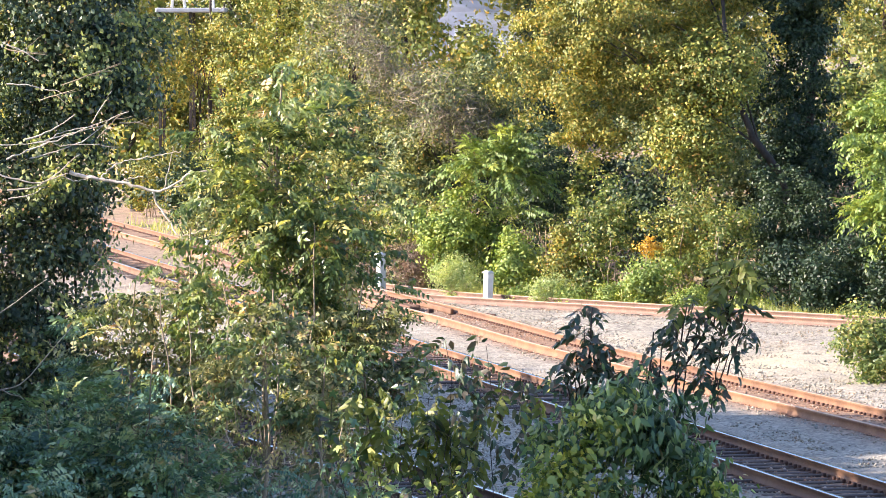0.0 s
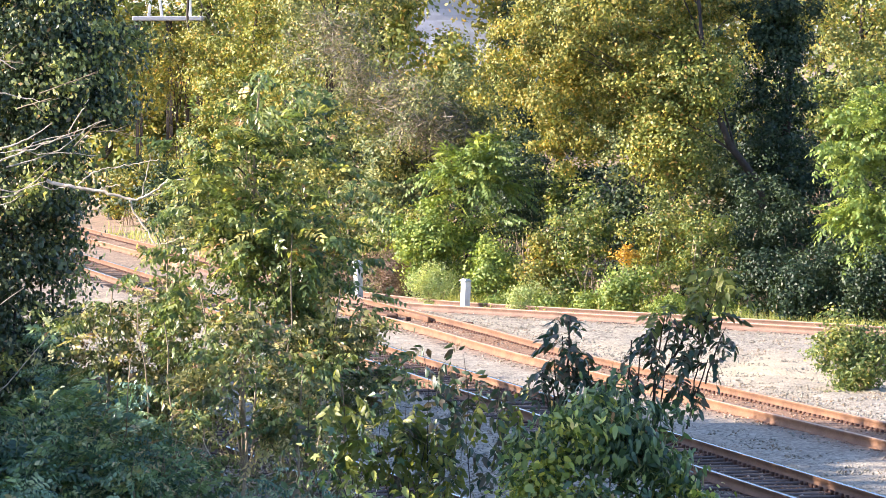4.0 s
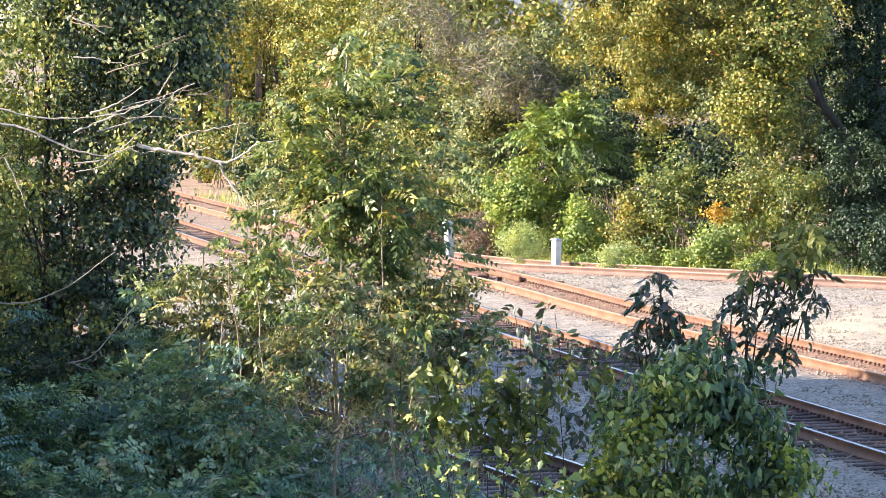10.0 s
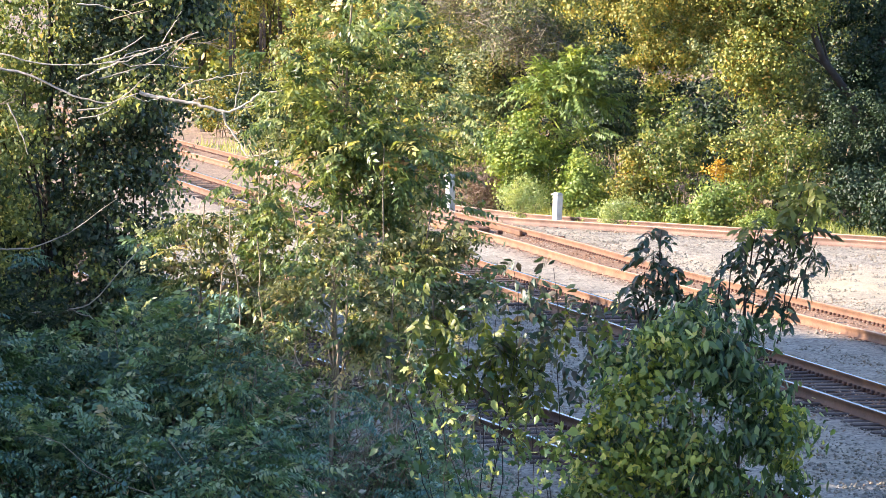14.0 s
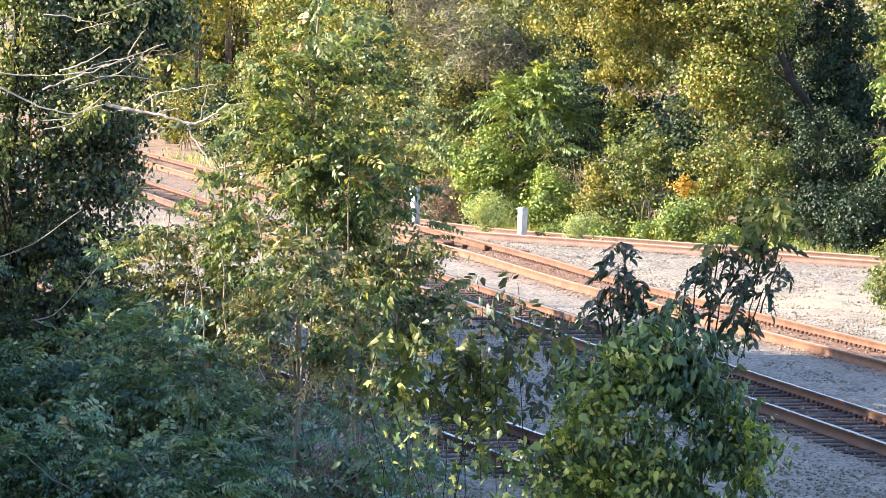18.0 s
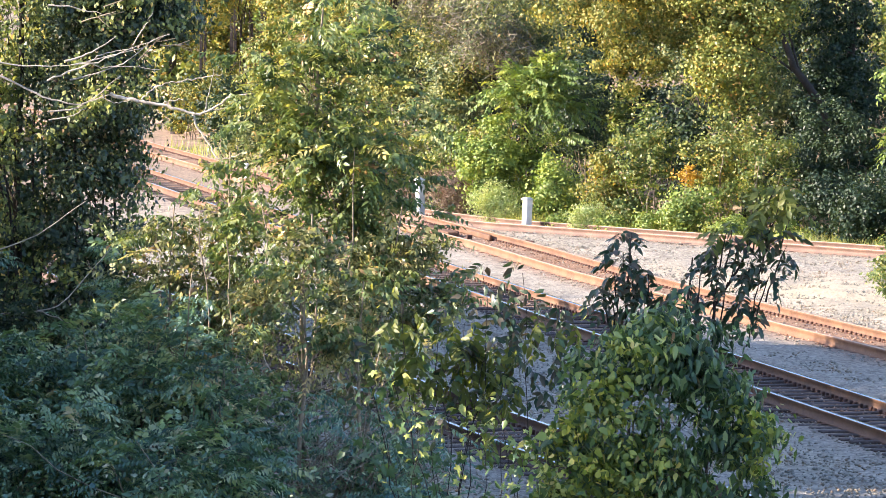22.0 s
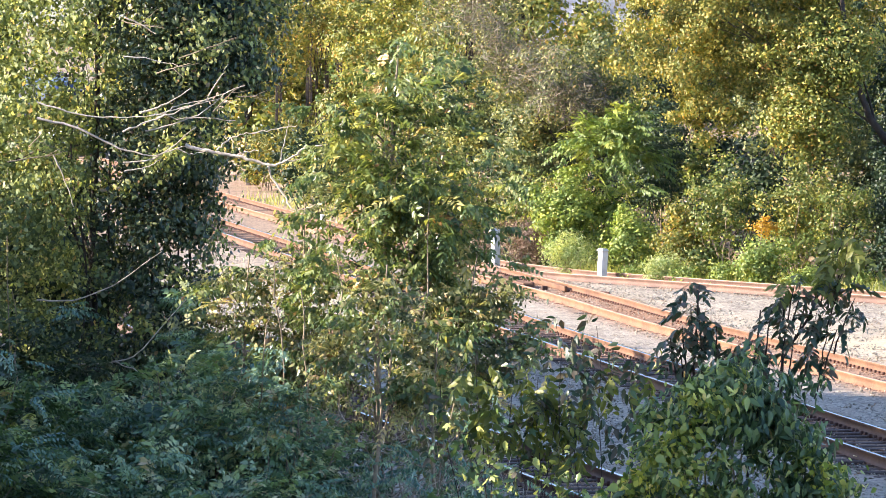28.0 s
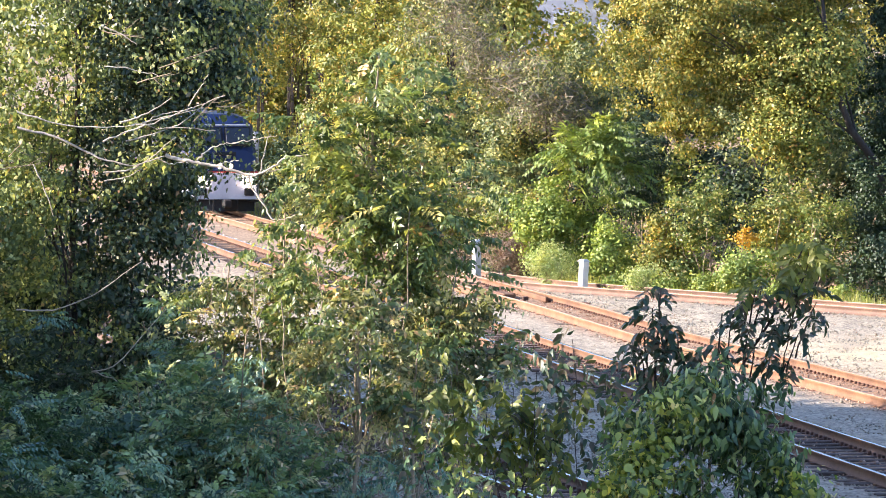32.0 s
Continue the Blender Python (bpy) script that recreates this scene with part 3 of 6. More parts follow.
def ballast_bed():
    X, Y, quads = grid(np.arange(-34, 28, 0.3), np.arange(46, 182, 0.3))
    q, g = X + 0.27 * Y, beyond(X, Y)
    near_rail = np.minimum.reduce([np.abs(X - track_b(Y)) * 0.964, np.abs(X - track_c(Y)) * 0.97, np.abs(X - track_d(Y)) * 0.965, np.where(X > -3, np.abs(Y - (120.2 - 0.98 * X)) / 1.4, 9)])
    edge_far = ease(2.6, 0.9, g + 0.35 * wavy(X, Y, 1.3))
    edge_near = ease(12.6, 14.6, q + 0.3 * wavy(X, Y, 1.7))
    rough = 0.03 * wavy(X, Y, 2.3) + 0.018 * RNG.normal(0, 1, X.shape)
    between = ease(1.5, 2.6, near_rail)
    Z = 0.045 - 0.022 * (q < 27) - 0.04 * between + rough * (0.35 + between) - 0.32 * (1 - edge_far) - 0.3 * (1 - edge_near)
    Z += 0.10 * between * (q > 31.3) * (g < -1.5)
    keep = ((edge_far > 0.02) & (edge_near > 0.02)).ravel()[quads].any(1)
    me = mesh_of("ballast_bed", np.stack([X, Y, Z], -1).reshape(-1, 3), quads[keep], BALLAST, smooth=True)
    stain = np.exp(-(near_rail / 1.3) ** 4) * (0.95 + 0.2 * wavy(X, Y, 0.6)) * np.where(q > 26, 1.0, 0.8)
    stain = np.maximum(stain, 0.55 * ease(108, 150, Y))
    dirt = np.exp(-(((X - 8.2) / 2.6) ** 2 + ((Y + 0.9 * (X - 8.2) - 95.0) / 3.4) ** 2)) * (0.9 + 0.3 * wavy(X, Y, 1.5))
    dirt += 0.35 * np.clip(wavy(X, Y, 0.35), 0, 1) * between
    for name, values in (("stain", stain), ("dirt", dirt)):
        me.attributes.new(name, "FLOAT", "POINT").data.foreach_set("value", np.clip(values, 0, 1).astype(np.float32).ravel())
    return piece("track_bed", me, None, "light grey crushed stone ballast, rust-stained along the rails", kind="structure")


bed = ballast_bed()


def ballast_stones():
    """Loose stones over the bed, thickest where the camera sees it nearest."""
    n = 52000
    y = RNG.uniform(0, 1, n * 3) ** 1.5 * 66 + 54
    x = RNG.uniform(-14, 14, n * 3)
    q, g = x + 0.27 * y, beyond(x, y)
    ok = (q > 14.4) & (g < 1.0) & (np.abs(x) < y * 0.135 + 1)
    x, y = x[ok][:n], y[ok][:n]
    q = x + 0.27 * y
    n = len(x)
    shape = np.array([[1, 0, 0], [0, 1, 0], [-1, 0, 0], [0, -1, 0], [0.1, 0.1, 0.8], [0, 0, -0.6]])
    v = shape[None] * RNG.uniform(0.55, 1.35, (n, 6, 1)) * RNG.uniform(0.016, 0.040, (n, 1, 1))
    a = RNG.uniform(0, 6.28, n)
    c, s = np.cos(a)[:, None], np.sin(a)[:, None]
    near_rail = np.minimum.reduce([np.abs(x - track_b(y)), np.abs(x - track_c(y)), np.abs(x - track_d(y))])
    z = np.where(near_rail < 1.5, np.where(q < 27, 0.02, 0.04), 0.005) + RNG.uniform(0, 0.02, n)
    z = np.where((q > 31.3) & (beyond(x, y) < -1.5), z + 0.09, z)
    v = np.stack([v[..., 0] * c - v[..., 1] * s + x[:, None], v[..., 0] * s + v[..., 1] * c + y[:, None], v[..., 2] + z[:, None]], -1).reshape(-1, 3)
    f = np.array([[0, 1, 4], [1, 2, 4], [2, 3, 4], [3, 0, 4], [1, 0, 5], [2, 1, 5], [3, 2, 5], [0, 3, 5]])
    rusty = (near_rail < 1.0).astype(int) * (RNG.uniform(0, 1, n) < 0.9)
    faces = (np.arange(n)[:, None, None] * 6 + f[None]).reshape(-1, 3)
    return tagged(piece("ballast_stones", mesh_of("ballast_stones", v, faces, [STONE, RUSTY_STONE], np.repeat(rusty, 8)), None, "loose grey and whitish crushed stones on the track bed", kind="stuff"), category="gravel")


ballast_stones()


# ---- the tracks ----
RAIL_SECTION = [(-0.075, 0.0), (0.075, 0.0), (0.072, 0.018), (0.022, 0.036), (0.02, 0.125), (0.036, 0.14), (0.036, 0.172), (0.026, 0.182), (-0.026, 0.182), (-0.036, 0.172), (-0.036, 0.14), (-0.02, 0.125), (-0.022, 0.036), (-0.072, 0.018)]
tie_bm = block((2.6, 0.23, 0.17), (0, 0, -0.085), 0.015)
TIE = bpy.data.meshes.new("tie")
tie_bm.to_mesh(TIE)
tie_bm.free()
TIE.materials.append(TIE_WOOD)


def rail_mesh(line, offset, head, side_steel):
    """A rail swept along a centre line, set off to one side."""
    pts = np.asarray(line)
    t = np.gradient(pts, axis=0)
    t /= np.linalg.norm(t, axis=1)[:, None]
    side = np.stack([t[:, 1], -t[:, 0]], 1)
    sec = np.array(RAIL_SECTION)
    k = len(sec)
    xy = pts[:, None] + side[:, None] * (offset + sec[None, :, 0:1])
    v = np.concatenate([xy, np.broadcast_to(0.04 + 1.15 * sec[None, :, 1:2], (len(pts), k, 1))], -1).reshape(-1, 3)
    i, j = np.meshgrid(np.arange(len(pts) - 1), np.arange(k), indexing="ij")
    j2 = (j + 1) % k
    quads = np.stack([i * k + j, i * k + j2, (i + 1) * k + j2, (i + 1) * k + j], -1).reshape(-1, 4)
    top = np.isin(j.ravel(), (6, 7, 8)).astype(int)
    return mesh_of("rail", v, quads, [side_steel, head], top)


def railway_track(label, line, ties_from, ties_to, head, gauge=1.505, sunk=0.05, steel=None):
    track = thing("railway_track", label, "railway track", group="railway tracks")
    line = np.asarray(line)
    for offset in (-gauge / 2, gauge / 2):
        piece("rail", rail_mesh(line, offset, head, steel or RUST), track)
    along = np.concatenate([[0], np.cumsum(np.linalg.norm(np.diff(line, axis=0), axis=1))])
    total = along[-1]
    spots = []
    for s in np.arange(ties_from, min(ties_to, total - 0.3), 0.53):
        s += RNG.normal(0, 0.02)
        p = np.array([np.interp(s, along, line[:, 0]), np.interp(s, along, line[:, 1])])
        p2 = np.array([np.interp(s + 0.2, along, line[:, 0]), np.interp(s + 0.2, along, line[:, 1])])
        a = math.atan2(p2[1] - p[1], p2[0] - p[0]) - math.pi / 2
        spots.append((p, a))
    for p, a in spots:
        piece("tie", TIE, track, m=pose(p[0], p[1], sunk + RNG.normal(0, 0.008), RNG.normal(0, 0.6), RNG.normal(0, 0.4), math.degrees(a) + RNG.normal(0, 0.7)))
    cube = np.array([[x, y, z] for x in (-0.5, 0.5) for y in (-0.5, 0.5) for z in (-0.5, 0.5)])
    sides = np.array([[0, 1, 3, 2], [4, 6, 7, 5], [0, 4, 5, 1], [2, 3, 7, 6], [0, 2, 6, 4], [1, 5, 7, 3]])
    pieces = []
    for p, a in spots:
        c, s = math.cos(a), math.sin(a)
        for offset in (-gauge / 2, gauge / 2):
            inner = -0.09 if offset > 0 else 0.09
            for dx, dy, size in ((inner, 0.14, (0.05, 0.07, 0.08)), (inner, -0.14, (0.05, 0.07, 0.08)), (0, 0, (0.34, 0.19, 0.022))):
                v = cube * size + (offset + dx, dy, 0.035 + size[2] * 0.3)
                pieces.append((np.stack([v[:, 0] * c - v[:, 1] * s + p[0], v[:, 0] * s + v[:, 1] * c + p[1], v[:, 2]], 1), sides))
    v, f = joined(pieces)
    piece("rail_fastening", mesh_of("rail_fastening", v, f, DARK_IRON), track, "dark rusted rail anchors and tie plates", "stuff")
    return track


def straight(fn, lo, hi, step=2.0):
    ys = np.append(np.arange(hi, lo, -step), lo)
    return np.stack([fn(ys), ys], 1)


railway_track("rust-orange steel rails on dark ties, middle main track", straight(track_b, 40, 560, 4.0), 395, 530, RAIL_TOP_DULL, sunk=0.03)
railway_track("rusty rails with shiny worn heads on dark wooden ties", straight(track_c, 38, 175), 10, 150, RAIL_TOP)
# this track's rail sides are darker steel: the shade there is put into the colour
railway_track("shiny-headed rails on dark wooden ties, beside the bank", straight(track_d, 36, 125), 8, 90, RAIL_TOP, steel=RUST_DARK)
curve = [np.array([float(track_b(np.array(140.0))), 140.0]), np.array([-3.3, 123.9]), np.array([1.0, 119.2])]
bend = [(1 - s) ** 2 * curve[0] + 2 * s * (1 - s) * curve[1] + s * s * curve[2] for s in np.linspace(0, 1, 20)]
railway_track("rusty branch track curving away from the main track", np.array(bend + [np.array([x, 120.2 - 0.98 * x]) for x in np.arange(2, 44, 2.0)]), 2, 60, RAIL_TOP_DULL, sunk=0.04, steel=RUST_DARK)


def switch_gear():
    """Frog and guard rails where the branch leaves the main track."""
    gear = thing("switch_frog", "rusty cast-iron frog and guard rails between joining tracks", "rail switch", pose(-1.2, 116.4, 0.05, 0, 0, 14))
    part("frog", block((0.34, 3.2, 0.15), (0, 0, 0.075), 0.03), RUST, gear)
    for x, y in ((-0.75, 0.6), (0.75, -0.9)):
        part("guard_rail", block((0.10, 4.2, 0.16), (x, y, 0.08), 0.025), RUST, gear)
    for k in range(7):
        part("bolt_block", block((0.16, 0.12, 0.12), (0.28 * (-1) ** k, -2.4 + k * 0.8, 0.07), 0.02), DARK_IRON, gear)
    joint = thing("rail_joint", "dark bolted splice bars on a rusty rail", "rail joint", pose(1.15, 112.0, 0.05, 0, 0, 44))
    part("splice_bar", block((0.05, 0.9, 0.11), (0, 0, 0.09), 0.01), DARK_IRON, joint)
    for k in range(4):
        part("bolt", drum(0.03, 0.12, (0, -0.33 + k * 0.22, 0.1), "X", 8), DARK_IRON, joint)


switch_gear()


# ---- white posts beside the tracks ----
def post(x, y, height, width, lean, label):
    p = thing("marker_post", label, "post", pose(x, y, ground_at(x, y) + 0.08, lean[0], lean[1], 42), group="white trackside posts")
    bm = block((width, width * 0.8, height + 0.05), (0, 0, height / 2), 0.02)
    part("shaft", bm, WHITE_PAINT, p)
    cap = bmesh.new()
    bmesh.ops.create_cone(cap, cap_ends=True, segments=4, radius1=width * 0.80, radius2=width * 0.45, depth=0.07, matrix=Matrix.Translation((-0.02, 0, height + 0.055)) @ Matrix.Rotation(radians(45), 4, "Z"))
    part("cap", cap, WHITE_PAINT, p)
    part("footing", block((width * 1.5, width * 1.4, 0.1), (0, 0, 0.06), 0.03), CONCRETE, p)


post(1.33, 119.3, 0.93, 0.25, (0, 3), "short white-painted concrete post beside the branch track")
post(-1.9, 123.6, 1.26, 0.24, (0, -1), "tall white-painted concrete post near the switch")
post(-3.9, 133.0, 0.95, 0.24, (0, 1), "white concrete post behind young leaves")
post(-8.6, 146.5, 0.55, 0.17, (0, 0), "small white post at the foot of the bank")


# ---- plants ----
def tree(name, label, category, base, top, radius, blobs, clumps, leaves, spread, size, leaf, bark=BARK, droop=0.25, flat=0.15, limbs=7, via=None, group="", shell=0.45, full=False, bare=(), feathers=(), feather_leaf=None):
    """A tapered trunk, limbs that reach into the crown, and a crown of many leaves in clumps."""
    bx, by = base[:2]
    z0 = ground_at(bx, by) - 0.15
    t = thing(name, label, category, pose(bx, by, z0), group)
    o = np.array([bx, by, z0])
    start_at, end = np.zeros(3), np.array(top) - o
    if via is None:
        line = crooked(start_at, end, 9, 0.12)
    else:
        knots = [start_at] + [np.array(p) - o for p in via] + [end]
        line = np.concatenate([crooked(a, b, 5, 0.08)[:-1] for a, b in zip(knots[:-1], knots[1:])] + [knots[-1][None]])
    rad = np.linspace(1, 0.25, len(line)) * radius
    rad[0] *= 1.35
    piece("trunk", mesh_of("trunk", *sweep(line, rad, 9), bark, smooth=True), t)
    centres, hearts, out = clumped(np.array([(x - bx, y - by, z - z0, *r) for x, y, z, *r in blobs]), clumps, leaves, spread, shell=shell)
    for k in range(limbs):
        i = int(RNG.uniform(0.3, 0.95) * (len(line) - 1))
        target = hearts[RNG.integers(len(hearts))]
        r0 = rad[i] * 0.4
        pieces = [sweep(crooked(line[i], target, 8, 0.22, -0.2), np.linspace(r0, r0 * 0.2, 8), 6)]
        for _ in range(3):
            tip = target + RNG.normal(0, 0.5, 3) * spread * 3
            pieces.append(sweep(crooked(line[i] + (target - line[i]) * RNG.uniform(0.5, 0.9), tip, 6, 0.25), np.linspace(r0 * 0.35, r0 * 0.1, 6), 4))
        piece("limb", mesh_of("limb", *joined(pieces), bark, smooth=True), t)
    piece("crown", mesh_of("crown", *leaf_cloud(centres, *size, droop=droop, flat=flat, out=out, full=full), leaf), t, kind="stuff")
    if feathers:
        nodes, per, *shape = feathers
        feet, ways = sprays(np.array([(x - bx, y - by, z - z0, *r) for x, y, z, *r in blobs]), nodes, per)
        piece("feathered_leaves", mesh_of("feathered_leaves", *frond_cloud(feet, ways, *shape), feather_leaf or leaf), t, kind="stuff")
    if bare:
        centres, _, _ = clumped(np.array([(x - bx, y - by, z - z0, *r) for x, y, z, *r in bare]), 60, 1900, 0.4)
        piece("vine_tangle", mesh_of("vine_tangle", *leaf_cloud(centres, 0.55, 0.02, 0.3, 0.0), TWIG_GREY), t, "grey tangle of bare vines", "stuff")
    return t


def shrub(label, x, y, rx, ry, height, leaves, size, leaf, spread=0.14, stems=6, droop=0.1, flat=0.15, category="shrub", name="shrub", group="", lift=0.0, bark=STEM, twigs=0, full=False, feathers=(), feather_leaf=None):
    z0 = ground_at(x, y) - 0.05
    s = thing(name, label, category, pose(x, y, z0), group)
    blobs = [(RNG.uniform(-0.35, 0.35) * rx, RNG.uniform(-0.3, 0.3) * ry, lift + (height - lift) * RNG.uniform(0.4, 0.62), rx * RNG.uniform(0.6, 0.85), ry * RNG.uniform(0.6, 0.85), (height - lift) * RNG.uniform(0.36, 0.48)) for _ in range(4)]
    centres, hearts, out = clumped(blobs, max(20, leaves // 70), leaves, spread)
    centres[:, 2] = np.abs(centres[:, 2]) + 0.02
    for k in range(stems):
        tip = hearts[RNG.integers(len(hearts))]
        piece("stem", mesh_of("stem", *sweep(crooked((RNG.normal(0, 0.12) * rx, RNG.normal(0, 0.12) * ry, 0), tip, 7, 0.2), np.linspace(0.02, 0.006, 7) * (0.6 + height * 0.25), 5), bark, smooth=True), s)
    for k in range(twigs):
        a = hearts[RNG.integers(len(hearts))]
        tip = a + RNG.normal(0, 1, 3) * (rx * 0.35, ry * 0.35, height * 0.2) + (0, -ry * 0.3, 0)
        piece("twig", mesh_of("twig", *sweep(crooked((RNG.normal(0, 0.2) * rx, -0.3 * ry, height * 0.3), tip, 7, 0.25), np.linspace(0.011, 0.004, 7), 4), STEM, smooth=True), s)
    piece("foliage", mesh_of("foliage", *leaf_cloud(centres, *size, droop=droop, flat=flat, out=out, full=full), leaf), s, kind="stuff")
    if feathers:
        nodes, per, *shape = feathers
        feet, ways = sprays(blobs, nodes, per, 0.45)
        feet[:, 2] = np.abs(feet[:, 2]) + 0.02
        piece("feathered_leaves", mesh_of("feathered_leaves", *frond_cloud(feet, ways, *shape), feather_leaf or leaf), s, kind="stuff")
    return s


def big_leaf(length, width, lobes):
    """A broad leaf folded along its midrib, with a toothed rim."""
    n = lobes * 2 + 1
    s = np.linspace(0, 1, n)
    w = np.sin(np.pi * np.clip(s, 0.02, 0.985) ** 0.75) * width / 2 * np.where(np.arange(n) % 2 == 1, 1.12, 0.86)
    mid = np.stack([np.zeros(n), s * length, -0.25 * length * s ** 2], 1)
    lift = 0.22 * w
    right, left = mid + np.stack([w, 0 * w, lift], 1), mid + np.stack([-w, 0 * w, lift], 1)
    v = np.concatenate([mid, right, left])
    i = np.arange(n - 1)
    f = np.concatenate([np.stack([i, i + n, i + n + 1, i + 1], 1), np.stack([i, i + 1, i + 1 + 2 * n, i + 2 * n], 1)])
    return v, f


def pinnate_leaf(length, pairs, leaflet, droop, teeth=1):
    """A feathered leaf: a rib with pairs of hanging leaflets."""
    s = np.linspace(0, 1, 5)
    rib = np.stack([np.zeros(5), s * length, -droop * length * s ** 2], 1)
    pieces = [sweep(rib, np.linspace(0.0022, 0.001, 5), 3)]
    v, f = big_leaf(leaflet, leaflet * 0.46, teeth)
    for k in range(pairs * 2 + 1):
        u = min(1.0, 0.22 + 0.78 * (k // 2) / pairs)
        a = 0.0 if k == pairs * 2 else (1 if k % 2 else -1) * radians(RNG.uniform(48, 72))
        tilt = radians(RNG.uniform(-50, -12))
        size = RNG.uniform(0.75, 1.1) * (1 - 0.35 * abs(u - 0.5))
        turn = np.array((Euler((tilt, RNG.normal(0, 0.3), 0)).to_matrix()))
        w = v @ turn.T * size
        c, si = math.cos(a), math.sin(a)
        w = np.stack([w[:, 0] * c + w[:, 1] * si, -w[:, 0] * si + w[:, 1] * c, w[:, 2]], 1)
        pieces.append((w + [0, u * length, -droop * length * u * u], f))
    return joined(pieces)


def fronds(owner, blobs, n, meshes, name="leaf", tilt=-10, gap=0.0, rng=RNG):
    """Single feathered leaves set round the outside of a crown, each pointing outwards."""
    o = owner.location
    node = None
    for j in range(n):
        if j % 6 == 0:
            x, y, z, rx, ry, rz = blobs[(j // 6) % len(blobs)]
            d = rng.normal(0, 1, 3)
            d /= np.linalg.norm(d)
            if d[1] > 0.35:
                d[1] *= -1
            s = rng.uniform(0.55, 1.05)
            node = np.array((x - o.x + d[0] * rx * s, y - o.y + d[1] * ry * s, z - o.z + d[2] * rz * s))
        p = node + rng.normal(0, 1, 3) * (0.07, 0.07, 0.035) * (1 + 2 * gap)
        piece(name, meshes[j % len(meshes)], owner, m=pose(*p, tilt + rng.normal(0, 20), rng.normal(0, 20), math.degrees(math.atan2(-d[0], d[1])) + rng.normal(0, 55)))


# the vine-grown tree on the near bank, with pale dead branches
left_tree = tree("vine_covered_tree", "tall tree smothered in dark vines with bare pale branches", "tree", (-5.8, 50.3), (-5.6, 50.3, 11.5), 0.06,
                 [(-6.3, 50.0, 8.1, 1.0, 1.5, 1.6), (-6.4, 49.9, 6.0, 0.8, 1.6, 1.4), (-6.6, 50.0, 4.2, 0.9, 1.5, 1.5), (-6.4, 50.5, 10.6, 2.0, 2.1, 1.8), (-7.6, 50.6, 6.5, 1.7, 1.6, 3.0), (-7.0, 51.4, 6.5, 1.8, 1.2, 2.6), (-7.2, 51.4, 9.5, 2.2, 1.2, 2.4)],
                 1000, 66000, 0.14, (0.074, 0.048), LEAF_LIT_VINE, droop=0.55, flat=0.2)


def vine_curtain(owner):
    """Dark vines that wrap the trunk and hang from the crown to the ground; paler leaves on their outside paint the
    sunlight.
    """
    o = np.array(owner.location)
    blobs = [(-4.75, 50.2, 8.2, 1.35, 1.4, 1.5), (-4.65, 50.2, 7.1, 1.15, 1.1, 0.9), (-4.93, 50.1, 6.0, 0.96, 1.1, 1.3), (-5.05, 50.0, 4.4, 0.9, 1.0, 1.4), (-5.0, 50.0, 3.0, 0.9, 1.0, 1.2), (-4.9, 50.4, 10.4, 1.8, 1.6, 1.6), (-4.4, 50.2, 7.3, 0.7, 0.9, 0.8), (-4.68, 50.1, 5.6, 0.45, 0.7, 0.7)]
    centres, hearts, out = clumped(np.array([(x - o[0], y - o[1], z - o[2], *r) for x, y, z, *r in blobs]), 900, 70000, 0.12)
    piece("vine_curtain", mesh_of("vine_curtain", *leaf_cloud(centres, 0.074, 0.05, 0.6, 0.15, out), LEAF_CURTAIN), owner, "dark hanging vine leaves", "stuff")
    # outer copy of the vines, its sunlight put into a paler leaf colour
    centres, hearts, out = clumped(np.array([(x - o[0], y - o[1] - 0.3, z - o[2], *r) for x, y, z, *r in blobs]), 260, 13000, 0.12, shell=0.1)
    piece("vine_curtain", mesh_of("vine_curtain", *leaf_cloud(centres, 0.074, 0.05, 0.6, 0.15, out), LEAF_LIT_VINE), owner, "vine leaves in a lighter, sunlit colour", "stuff")
    for k in range(9):
        x = -5.8 + 1.2 * ((k * 0.618) % 1.0)
        line = crooked((x - o[0], RNG.uniform(-0.5, 0.4), 0.2), (x - o[0] + RNG.normal(0, 0.25), RNG.uniform(-0.5, 0.4), RNG.uniform(5.0, 8.0) - o[2]), 12, 0.12)
        piece("vine_stem", mesh_of("vine_stem", *sweep(line, np.linspace(0.035 if k < 3 else 0.02, 0.012, 12), 6), BARK, smooth=True), owner)


